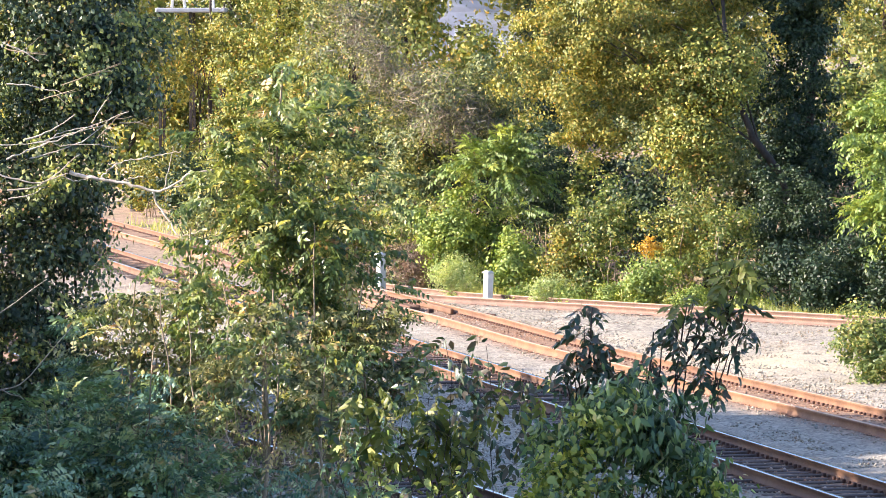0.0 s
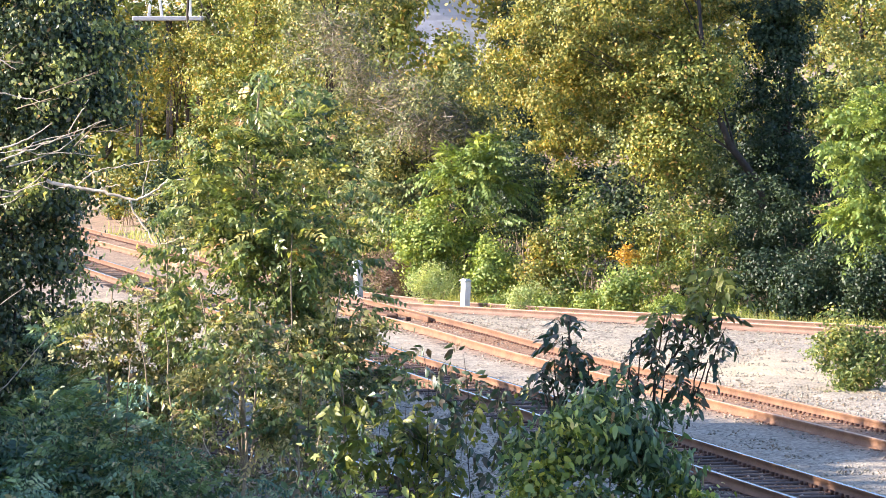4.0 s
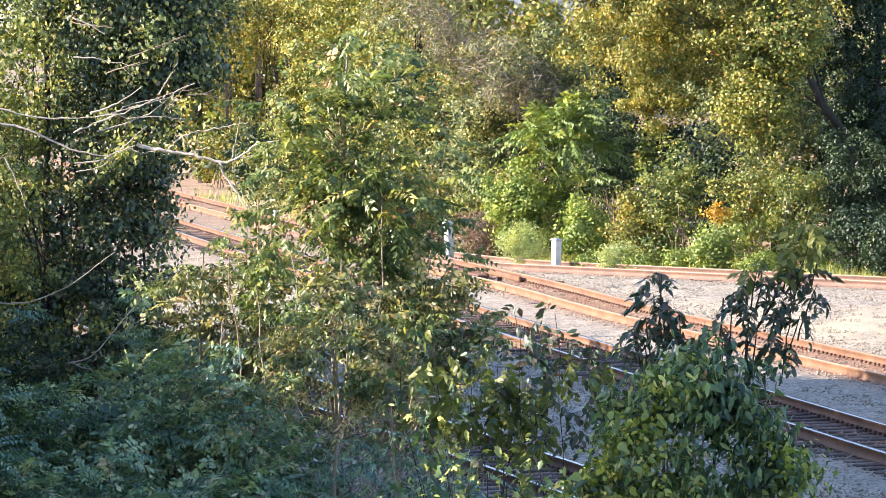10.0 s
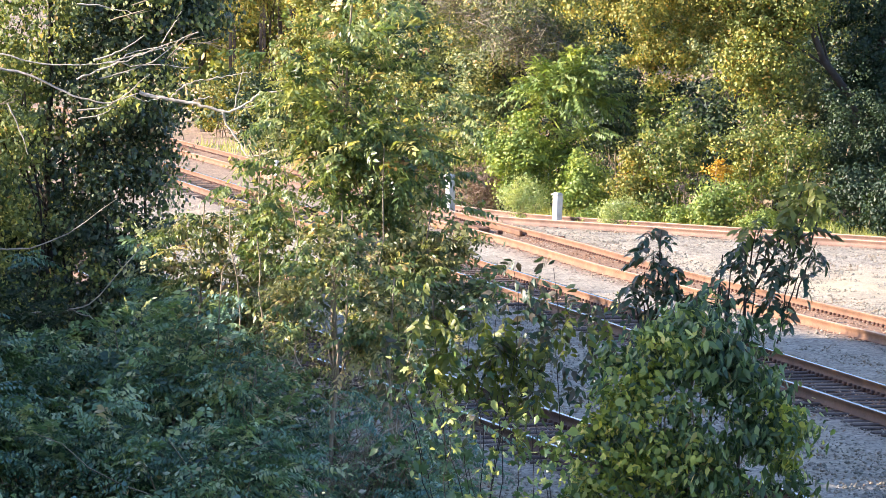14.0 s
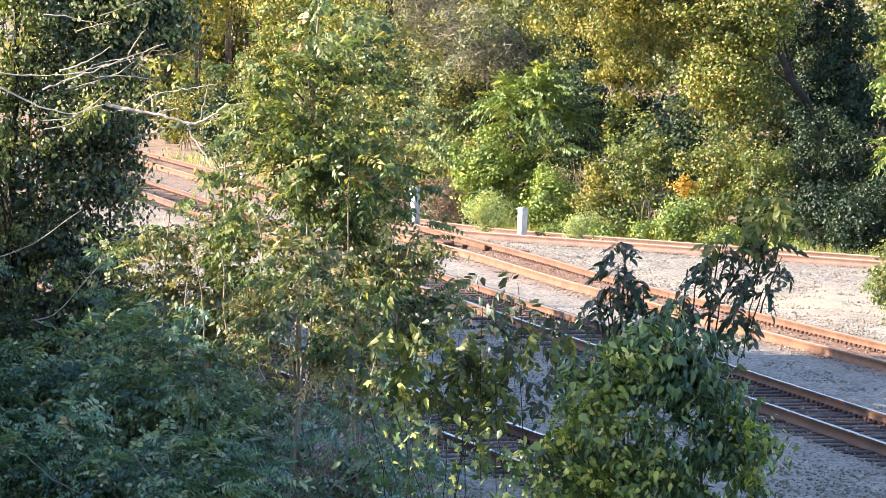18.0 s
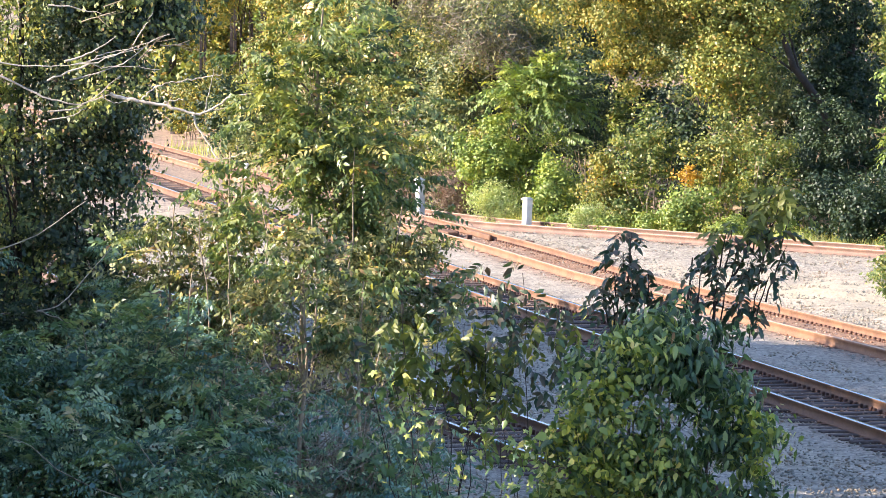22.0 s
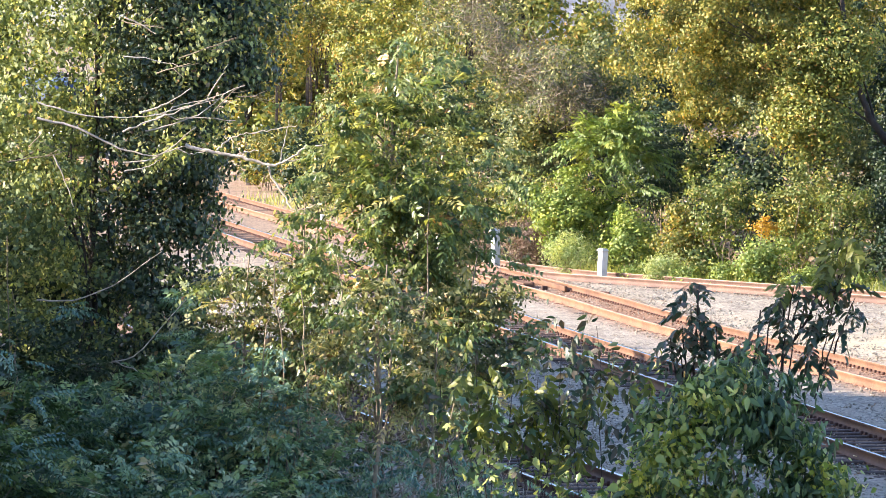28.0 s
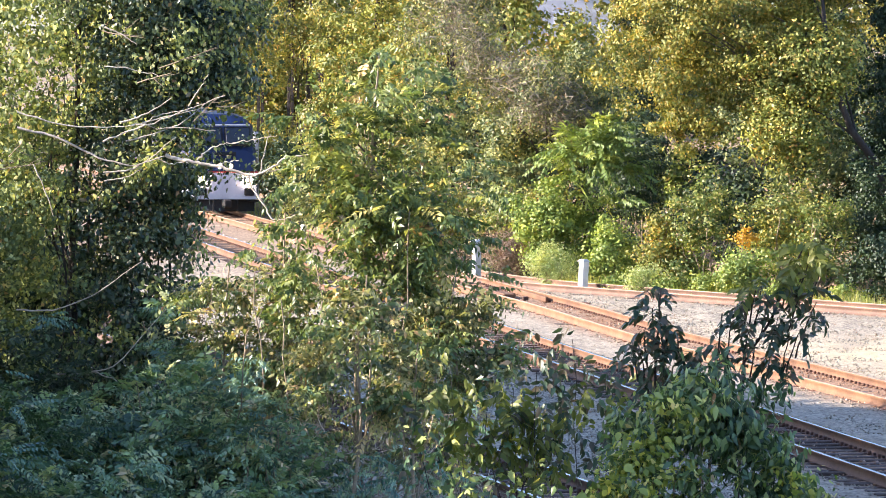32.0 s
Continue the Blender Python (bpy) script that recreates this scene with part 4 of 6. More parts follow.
vine_curtain(left_tree)
DEAD = [([(-4.43, 6.13), (-4.16, 6.06), (-3.97, 6.03), (-3.76, 6.01), (-3.44, 5.91), (-3.33, 5.91), (-3.11, 6.03), (-3.01, 6.12), (-2.72, 6.16)], 0.026),
        ([(-3.44, 5.91), (-3.4, 5.77), (-3.22, 5.52), (-3.15, 5.39), (-3.02, 5.38), (-2.87, 5.45)], 0.014),
        ([(-3.31, 5.94), (-3.24, 6.21), (-3.18, 6.43)], 0.009), ([(-3.8, 6.03), (-3.66, 6.07), (-3.55, 6.09)], 0.009), ([(-4.05, 6.07), (-3.92, 6.2), (-3.78, 6.27), (-3.55, 6.3)], 0.010),
        ([(-3.28, 5.95), (-3.09, 5.97), (-2.94, 5.98)], 0.008), ([(-3.63, 6.29), (-3.3, 6.35), (-3.09, 6.38)], 0.008),
        ([(-6.2, 6.44), (-5.73, 6.34), (-5.26, 6.11), (-4.82, 5.99), (-4.43, 6.13)], 0.018), ([(-4.95, 6.51), (-4.68, 6.6), (-4.36, 6.81)], 0.015), ([(-4.85, 6.47), (-4.51, 6.56), (-3.97, 6.71)], 0.012),
        ([(-6.2, 6.62), (-5.6, 6.46), (-5.12, 6.45), (-4.62, 6.5)], 0.012), ([(-6.2, 4.26), (-5.74, 4.26), (-5.27, 4.45), (-4.69, 4.87)], 0.012), ([(-6.2, 3.45), (-5.47, 3.52), (-5.03, 3.59), (-4.4, 4.3)], 0.014),
        ([(-5.34, 3.56), (-5.0, 3.45), (-4.69, 3.28)], 0.010), ([(-6.0, 6.0), (-5.84, 5.66), (-5.74, 5.39)], 0.010),
        ([(-5.17, 6.28), (-4.76, 6.45), (-4.29, 6.62), (-3.72, 6.85)], 0.013), ([(-4.76, 6.45), (-4.50, 6.62), (-4.16, 6.67)], 0.009), ([(-4.90, 6.29), (-4.30, 6.47), (-3.89, 6.80)], 0.011), ([(-5.17, 5.92), (-4.84, 5.95), (-4.60, 6.09), (-4.30, 6.35)], 0.013), ([(-4.16, 6.71), (-4.01, 6.95), (-3.92, 7.10)], 0.008), ([(-5.15, 7.64), (-4.95, 7.56), (-4.77, 7.44)], 0.012), ([(-5.16, 7.18), (-4.89, 7.16), (-4.52, 7.08)], 0.011), ([(-4.66, 6.50), (-4.53, 6.43), (-4.23, 6.47), (-3.83, 6.43)], 0.008), ([(-4.53, 6.10), (-4.37, 6.02), (-4.17, 6.07)], 0.008), ([(-5.17, 5.81), (-4.87, 5.87), (-4.70, 5.97)], 0.009)]
for line, thick in DEAD:
    knots = np.array([(x + 5.8, -2.75 - 0.02 * k, z - left_tree.location.z) for k, (x, z) in enumerate(line)])
    u = np.linspace(0, len(knots) - 1, len(knots) * 4)
    pts = np.stack([np.interp(u, np.arange(len(knots)), knots[:, c]) for c in range(3)], 1)
    pts[1:-1] = (pts[:-2] + pts[1:-1] * 2 + pts[2:]) / 4
    pts += RNG.normal(0, 0.006, pts.shape)
    piece("dead_branch", mesh_of("dead_branch", *sweep(pts, np.linspace(thick, max(0.004, thick * 0.35), len(pts)), 6), PALE_BARK, smooth=True), left_tree, "pale bare branch")

for k in range(9):
    x, z = -6.6 + 2.9 * ((k * 0.618) % 1.0), 5.9 + 2.6 * ((k * 0.414) % 1.0)
    foot = np.array([x + 5.8, -2.4, z - left_tree.location.z])
    tip = foot + (RNG.uniform(0.15, 0.75), RNG.uniform(-0.3, 0.1), RNG.uniform(-0.15, 0.4))
    pieces = [sweep(crooked(foot, tip, 8, 0.07), np.linspace(0.009, 0.003, 8), 5)]
    for _ in range(3):
        a = foot + (tip - foot) * RNG.uniform(0.3, 0.8)
        pieces.append(sweep(crooked(a, a + (RNG.uniform(0.05, 0.3), RNG.normal(0, 0.04), RNG.uniform(-0.12, 0.2)), 5, 0.08), np.linspace(0.005, 0.002, 5), 5))
    piece("dead_branch", mesh_of("dead_branch", *joined(pieces), STEM, smooth=True), left_tree, "thin bare branch")
for x, y in ((-7.4, 55.0), (-9.2, 57.0), (-6.6, 54.0), (-11.0, 58.5)):
    shrub("tall dark thicket behind the vine-covered tree", x, y, 1.3, 1.1, 6.4, 6500, (0.16, 0.11), LEAF_IVY, 0.2, bark=BARK, group="thicket behind the tree")

# the young tree before the tracks
young = tree("young_tree", "airy young tree with thin stems and yellowing green leaves", "tree", (-2.07, 46.0), (-1.84, 46.0, 7.35), 0.045,
             [(-1.68, 46, 6.5, 0.85, 0.8, 1.1), (-1.75, 46, 5.3, 1.0, 0.9, 0.8), (-1.2, 46, 5.5, 0.6, 0.6, 0.7), (-2.2, 46, 5.9, 0.42, 0.5, 0.6), (-1.45, 46, 4.95, 0.4, 0.4, 0.4)],
             230, 3000, 0.08, (0.07, 0.034), LEAF_YOUNG, STEM, droop=0.5, flat=0.0, full=True, limbs=14, feathers=(118, 5, 0.36, 6, 0.112), via=[(-2.05, 46, 3.9), (-1.97, 46, 5.2), (-1.9, 46, 6.1)], shell=0.8)
YOUNG_LEAVES = [mesh_of("leaf", *pinnate_leaf(*spec), LEAF_YOUNG_WHOLE) for spec in ((0.32, 5, 0.098, 0.25), (0.38, 6, 0.10, 0.4), (0.27, 5, 0.09, 0.2))]
fronds(young, [(-1.68, 46, 6.4, 0.9, 0.8, 1.1), (-1.75, 46, 5.2, 1.05, 0.9, 0.85), (-1.25, 46, 5.4, 0.65, 0.6, 0.7), (-2.2, 46, 5.8, 0.45, 0.5, 0.6), (-2.0, 46, 4.6, 0.9, 0.8, 0.4), (-2.5, 46, 6.2, 0.5, 0.5, 0.8), (-0.8, 46, 5.9, 0.4, 0.5, 0.9), (-2.75, 46, 6.4, 0.45, 0.4, 0.35), (-2.65, 46, 5.5, 0.45, 0.4, 0.4), (-0.9, 46, 4.9, 0.5, 0.4, 0.4), (-2.6, 46, 4.9, 0.5, 0.4, 0.4), (-2.75, 46, 5.0, 0.6, 0.4, 0.4)], 320, YOUNG_LEAVES, "leaf", -2)
for x0, x1, z1 in ((-2.3, -2.55, 5.2), (-1.8, -1.45, 5.6), (-2.6, -2.9, 4.6), (-1.35, -1.1, 4.4), (-2.8, -3.2, 4.9)):
    piece("stem", mesh_of("stem", *sweep(crooked((x0 + 2.07, -0.9, 0), (x1 + 2.07, -0.6, z1 - young.location.z), 10, 0.16), np.linspace(0.02, 0.006, 10), 6), STEM, smooth=True), young)

for x, y, top, blobs, n in ((-3.05, 46.8, 5.5, [(-3.0, 46.8, 4.75, 0.75, 0.6, 0.65), (-3.5, 46.8, 4.3, 0.6, 0.6, 0.6), (-2.6, 46.8, 4.0, 0.7, 0.6, 0.7), (-3.2, 46.8, 3.2, 0.9, 0.6, 0.8)], 4600), (-3.65, 46.2, 4.9, [(-3.65, 46.2, 4.2, 0.6, 0.5, 0.6), (-3.2, 46.2, 3.5, 0.8, 0.5, 0.6), (-2.6, 46.1, 3.9, 0.5, 0.4, 0.5)], 2600),
                           (-1.45, 47.2, 5.2, [(-1.4, 47.2, 4.6, 0.5, 0.5, 0.55), (-1.1, 47.2, 4.1, 0.5, 0.5, 0.45), (-1.5, 47.2, 3.7, 0.7, 0.5, 0.7)], 2600),
                           (-1.0, 45.5, 5.0, [(-0.9, 45.6, 4.35, 0.6, 0.4, 0.5), (-1.45, 45.6, 4.05, 0.5, 0.4, 0.5), (-0.55, 45.6, 3.9, 0.35, 0.3, 0.35), (-1.0, 45.6, 3.5, 0.6, 0.4, 0.4)], 4200),
                           (-1.93, 43.2, 5.0, [(-1.9, 43.2, 4.6, 0.45, 0.35, 0.4), (-2.3, 43.2, 4.1, 0.4, 0.3, 0.4)], 1300), (-1.36, 42.9, 4.3, [(-1.35, 42.9, 4.0, 0.4, 0.3, 0.3), (-1.6, 42.9, 3.6, 0.35, 0.3, 0.3)], 1000),
                           (-1.9, 45.2, 4.6, [(-1.9, 45.2, 4.0, 0.9, 0.5, 0.6), (-1.4, 45.2, 3.1, 0.8, 0.5, 0.7), (-2.4, 45.2, 3.0, 0.8, 0.5, 0.7)], 1800)):
    sapling = tree("sapling", "thin-stemmed sapling with sparse yellowing leaves", "tree", (x, y), (x + 0.1, y, top), 0.03, blobs, n // 28, int(n * 0.55), 0.075, (0.08, 0.042), LEAF_SAPLING, STEM, droop=0.5, flat=0.0, full=True, limbs=9, feathers=(n // 60, 5, 0.26, 5, 0.085), group="saplings on the bank", shell=0.8)
    fronds(sapling, blobs, 90 if n > 1400 else 30, YOUNG_LEAVES, "leaf", -2)

# undergrowth on the near bank
UNDER_LEAVES = [mesh_of("leaf", *pinnate_leaf(*spec), LEAF_UNDER_WHOLE) for spec in ((0.30, 6, 0.072, 0.25), (0.38, 7, 0.075, 0.4), (0.26, 5, 0.07, 0.2))]
BANK_LEAVES = [mesh_of("leaf", *pinnate_leaf(*spec), LEAF_BANK_WHOLE) for spec in ((0.30, 6, 0.072, 0.25), (0.38, 7, 0.075, 0.4), (0.26, 5, 0.07, 0.2))]
for x, y, rx, top, leaf in ((-6.9, 44.5, 1.1, 4.3, LEAF_IVY), (-6.0, 43.5, 1.1, 4.2, LEAF_THICKET), (-5.2, 44.5, 1.0, 3.8, LEAF_BANK), (-4.4, 45.2, 1.0, 3.9, LEAF_BANK), (-3.7, 44.0, 0.9, 4.0, LEAF_BANK), (-3.0, 44.8, 0.9, 4.0, LEAF_UNDER), (-2.95, 43.6, 0.7, 3.5, LEAF_BANK), (-4.8, 41.0, 1.3, 3.4, LEAF_BANK), (-3.2, 40.5, 1.2, 3.2, LEAF_BANK), (-2.2, 41.0, 0.8, 2.2, LEAF_UNDER), (-1.35, 43.2, 0.7, 2.7, LEAF_BANK), (-0.75, 42.4, 0.6, 2.2, LEAF_UNDER), (-5.9, 47.0, 1.0, 4.6, LEAF_IVY), (-6.2, 40.5, 1.2, 3.6, LEAF_THICKET), (-4.2, 48.2, 0.9, 4.4, LEAF_BANK), (-3.6, 47.6, 0.7, 3.9, LEAF_BANK)):
    bush = shrub("dense green undergrowth on the bank below the tree", x, y, rx, 0.8, top - ground_at(x, y), 2300 if x < -3.3 else 1100, (0.085, 0.042), leaf, 0.12, group="undergrowth on the bank", twigs=12 if x < -2.6 else 22, feathers=(125 if x < -3.3 else 60, 5, 0.34, 6, 0.105))
    h = top - ground_at(x, y)
    fronds(bush, [(x, y, ground_at(x, y) + h * 0.62, rx * 0.95, 0.8, h * 0.4), (x, y, ground_at(x, y) + h * 0.35, rx, 0.85, h * 0.3)], 96, BANK_LEAVES if leaf is LEAF_BANK else UNDER_LEAVES, "leaf", 2)


for x, y, r, top in ((-1.9, 44.2, 0.6, 3.5), (-1.2, 44.4, 0.6, 3.4), (-0.6, 43.9, 0.5, 3.0), (-2.6, 44.6, 0.6, 3.5), (-1.5, 43.0, 0.6, 2.9)):
    brush = shrub("tangle of thin pale bare stems with few leaves", x, y, r, 0.4, top - ground_at(x, y), 650, (0.26, 0.012), TWIG_PALE, 0.16, stems=8, droop=-0.35, flat=0.0, group="bare brush on the bank", twigs=12)
    fronds(brush, [(x, y - 0.1, ground_at(x, y) + (top - ground_at(x, y)) * k, r, 0.4, 0.5) for k in (0.5, 0.8)], 66, BANK_LEAVES + UNDER_LEAVES, "leaf", 2, 1.0)


# vine thicket on the near bank
def vine_thicket():
    x, y = 0.95, 24.0
    z0 = ground_at(x, y) - 0.1
    t = thing("vine_thicket", "dense green vine thicket with heart-shaped leaves on the bank", "bush", pose(x, y, z0))
    # smaller creeper leaves, mostly left and front, are coloured paler to paint sunlit clusters
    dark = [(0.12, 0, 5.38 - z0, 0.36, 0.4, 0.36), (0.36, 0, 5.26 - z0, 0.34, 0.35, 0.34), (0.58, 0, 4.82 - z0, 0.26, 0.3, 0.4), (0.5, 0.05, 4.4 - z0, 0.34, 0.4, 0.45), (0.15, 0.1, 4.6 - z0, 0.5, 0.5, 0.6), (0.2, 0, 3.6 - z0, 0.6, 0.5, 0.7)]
    lit_side = [(-0.22, -0.05, 5.12 - z0, 0.28, 0.3, 0.32), (-0.42, -0.05, 4.78 - z0, 0.28, 0.3, 0.38), (-0.5, 0, 4.38 - z0, 0.26, 0.3, 0.3), (-0.1, -0.25, 4.7 - z0, 0.4, 0.3, 0.5), (0.02, -0.2, 5.3 - z0, 0.2, 0.2, 0.18), (-0.3, 0, 3.7 - z0, 0.5, 0.45, 0.6), (0.72, -0.1, 4.9 - z0, 0.14, 0.15, 0.3)]
    for blobs, clumps, leaves, size, droop, leaf in ((dark, 230, 8000, (0.085, 0.032), 0.9, LEAF_THICKET), (lit_side, 190, 5200, (0.05, 0.034), 0.4, LEAF_LIT_CREEPER), (lit_side[:4] + dark[:2], 150, 3800, (0.07, 0.03), 0.6, LEAF_THICKET)):
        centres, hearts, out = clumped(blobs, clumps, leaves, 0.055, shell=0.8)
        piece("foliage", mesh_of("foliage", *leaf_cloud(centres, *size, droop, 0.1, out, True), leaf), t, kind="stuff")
        for k in range(6):
            piece("vine_stem", mesh_of("vine_stem", *sweep(crooked((RNG.normal(0, 0.2), RNG.normal(0, 0.15), 0), hearts[RNG.integers(len(hearts))], 9, 0.2), np.linspace(0.018, 0.004, 9), 5), STEM, smooth=True), t)
        shapes = [mesh_of("leaf", *big_leaf(k, k * (0.42 if leaf is LEAF_THICKET else 0.75), 3), leaf) for k in (0.058, 0.075, 0.045)]
        front, _, _ = clumped([(x0, y0 - 0.05, z, rx * 1.05, ry * 1.05, rz * 1.05) for x0, y0, z, rx, ry, rz in blobs[:5]], 90, 1500, 0.06, shell=0.12)
        for p in front[front[:, 1] < -0.1][:95]:
            piece("leaf", shapes[RNG.integers(3)], t, m=pose(*p, RNG.normal(-55 if leaf is LEAF_THICKET else -30, 25), RNG.normal(0, 30), RNG.uniform(90, 270)))
    return t


def lobed_leaf(size):
    """A five-lobed leaf, a little cupped."""
    n = 20
    a = np.linspace(-math.pi, math.pi, n, endpoint=False)
    r = size * 0.5 * (0.72 + 0.28 * np.cos(5 * a)) * (1 + 0.15 * np.cos(a))
    rim = np.stack([r * np.sin(a), size * 0.45 + r * np.cos(a), -0.5 * (r * np.sin(a)) ** 2 / size - 0.3 * (r * np.cos(a)) ** 2 / size], 1)
    v = np.concatenate([[[0, size * 0.45, 0.04 * size]], rim])
    i = np.arange(n)
    return v, np.stack([np.zeros(n, int), 1 + i, 1 + (i + 1) % n], 1)


DARK_LEAVES = [mesh_of("leaf", *pinnate_leaf(*spec), LEAF_SUMAC) for spec in ((0.2, 3, 0.12, 0.6, 2), (0.25, 4, 0.125, 0.8, 2))]
GREEN_LEAVES = [mesh_of("leaf", *lobed_leaf(s), LEAF_THICKET) for s in (0.11, 0.15)]
OLIVE_LEAVES = [mesh_of("leaf", *pinnate_leaf(*spec), LEAF_OLIVE) for spec in ((0.22, 3, 0.13, 0.35, 2), (0.28, 4, 0.14, 0.5, 2), (0.18, 3, 0.12, 0.6, 2))]
LEMON_LEAVES = [mesh_of("leaf", *lobed_leaf(s), LEAF_LEMON) for s in (0.08, 0.11)]


def grape_vine(label, x, y, runs):
    """Loose climbing stems with broad lobed leaves, some of them lemon yellow."""
    z0 = ground_at(x, y) - 0.1
    t = thing("wild_vine", label, "vine", pose(x, y, z0), "wild vines on the bank")
    for a, b, leaves, full_count in runs:
        n = int(full_count * 0.74)
        line = crooked((a[0], a[1], max(0.0, a[2])), (b[0], b[1], b[2] - z0), 10, 0.16)
        piece("vine_stem", mesh_of("vine_stem", *sweep(line, np.linspace(0.007, 0.003, 10), 5), BARK, smooth=True), t)
        for k in range(n):
            u = RNG.uniform(0.76, 1.02) * 9
            i = int(min(u, 8.999))
            p = line[i] + (line[i + 1] - line[i]) * (u - i) + RNG.normal(0, 1, 3) * (0.15, 0.1, 0.09)
            piece("leaf", leaves[RNG.integers(len(leaves))], t, m=pose(*p, RNG.normal(-40, 25), RNG.normal(0, 25), RNG.uniform(0, 360)))
        more = line[RNG.integers(7, 10, n // 2)] + RNG.normal(0, 1, (n // 2, 3)) * (0.2, 0.12, 0.14)
        piece("foliage", mesh_of("foliage", *leaf_cloud(more, 0.11, 0.06, 0.4, 0.2, full=True), leaves[-1].materials[0]), t, kind="stuff")
    return t


def wild_vines():
    words = "loose climbing vine with broad olive-green leaves"
    return [grape_vine(words, -0.45, 38.0, [((0.0, 0, 0), (-0.3, -0.1, 4.5), OLIVE_LEAVES, 30), ((0.1, 0, 0), (0.3, 0, 4.28), OLIVE_LEAVES, 39), ((0.1, 0, 0), (0.45, -0.05, 4.85), DARK_LEAVES, 22), ((-0.1, 0, 0), (-0.62, -0.1, 4.25), DARK_LEAVES + GREEN_LEAVES, 24), ((0, 0, 0), (-0.5, -0.1, 3.4), GREEN_LEAVES, 26), ((0.1, 0, 0), (0.0, -0.1, 3.1), GREEN_LEAVES, 26), ((0.2, 0, 0), (0.55, 0, 4.15), OLIVE_LEAVES + DARK_LEAVES, 30), ((0.1, 0, 0), (0.05, 0, 4.1), DARK_LEAVES + GREEN_LEAVES, 24)]),
            grape_vine("loose climbing vine with lemon-yellow and green leaves", 0.0, 37.4, [((-0.3, 0, 0), (-0.85, -0.1, 3.95), LEMON_LEAVES + GREEN_LEAVES, 36), ((-0.2, 0, 0), (-0.62, -0.1, 3.7), LEMON_LEAVES, 30), ((0.15, 0, 0), (-0.05, -0.1, 3.6), LEMON_LEAVES, 36), ((0.2, 0, 0), (0.2, -0.1, 3.25), LEMON_LEAVES + GREEN_LEAVES, 39), ((-0.1, 0, 0), (-0.4, -0.1, 2.95), GREEN_LEAVES + LEMON_LEAVES, 33)]),
            grape_vine(words, 0.5, 38.3, [((0.1, 0, 0), (-0.1, 0, 4.75), DARK_LEAVES, 27), ((0.15, 0, 0), (0.3, 0, 4.35), DARK_LEAVES + OLIVE_LEAVES, 30), ((0, 0, 0), (-0.25, 0, 3.9), OLIVE_LEAVES, 21), ((0.3, 0, 0), (0.7, 0, 4.0), GREEN_LEAVES, 36)])]


def sumac():
    """A slender bush behind the thicket: rosettes of dark drooping feathered leaves on thin twigs."""
    x, y = 1.3, 24.7
    z0 = ground_at(x, y) - 0.05
    t = thing("sumac_bush", "slender sumac with dark drooping feathered leaves rising from a thicket", "bush", pose(x, y, z0))
    dark = [mesh_of("leaf", *pinnate_leaf(*spec), LEAF_SUMAC) for spec in ((0.14, 4, 0.085, 0.7, 2), (0.17, 5, 0.088, 0.9, 2), (0.12, 3, 0.08, 1.1, 2), (0.15, 4, 0.085, 0.5, 2))]
    pale = [mesh_of("leaf", *pinnate_leaf(*spec), LEAF_OLIVE) for spec in ((0.15, 4, 0.088, 0.5), (0.17, 4, 0.095, 0.8))]
    stems = [((-0.42, 0, 0), (-0.40, 0, 5.35), (-0.38, -0.02, 6.0)), ((0.1, 0, 0), (0.14, 0, 5.55), (0.5, 0, 6.28)), ((-0.1, 0.1, 0), (-0.05, 0.05, 5.2), (0.0, 0, 5.85))]
    for knots in stems:
        k = np.array([(a, d, e - z0 if e else 0.0) for a, d, e in knots])
        line = np.concatenate([crooked(k[0], k[1], 8, 0.05)[:-1], crooked(k[1], k[2], 7, 0.1)])
        piece("stem", mesh_of("stem", *sweep(line, np.linspace(0.016, 0.005, len(line)), 6), BARK, smooth=True), t)
    tips = [(-0.39, 6.0, 5), (-0.43, 5.88, 5), (-0.34, 5.84, 5), (-0.48, 5.74, 5), (-0.37, 5.70, 6), (-0.27, 5.77, 4), (-0.55, 5.67, 4), (-0.41, 5.56, 6), (-0.25, 5.63, 5), (-0.13, 5.63, 4), (-0.5, 5.6, 4), (0.06, 5.81, 4), (0.0, 5.66, 4), (0.15, 5.92, 4), (0.24, 6.02, 4), (0.34, 5.84, 5), (0.48, 6.0, 5), (0.53, 5.83, 4), (0.42, 5.72, 4), (0.22, 5.7, 4)]
    tips += [(-0.35, 5.5, 5), (-0.2, 5.5, 5), (0.05, 5.55, 5), (0.3, 5.6, 5), (0.4, 5.55, 4), (-0.45, 5.45, 4), (0.15, 5.62, 4)]
    tips += [(0.53, 6.2, -6), (0.55, 6.3, -5), (0.43, 6.12, -6), (0.63, 6.18, -5), (0.36, 6.05, -5), (0.21, 6.02, -5), (0.58, 5.93, 5), (0.28, 5.94, 5), (0.47, 5.74, 5), (0.17, 5.78, 4)]
    for px, pz, n in tips:
        p = np.array([px, RNG.normal(0, 0.05), pz - z0])
        foot = np.array([px * 0.9 - 0.02, 0.02, pz - z0 - 0.25])
        piece("twig", mesh_of("twig", *sweep(crooked(foot, p, 5, 0.1), np.linspace(0.006, 0.003, 5), 5), BARK, smooth=True), t)
        for j in range(abs(n) - 1):
            kinds = dark if n > 0 else pale
            piece("leaf", kinds[RNG.integers(len(kinds))], t, m=pose(*(p + RNG.normal(0, 0.025, 3)), RNG.uniform(-35, 30), RNG.normal(0, 20), j * 360 / abs(n) + RNG.uniform(-30, 30)))
    return t


thicket, sumac_bush = vine_thicket(), sumac()
vines = wild_vines()

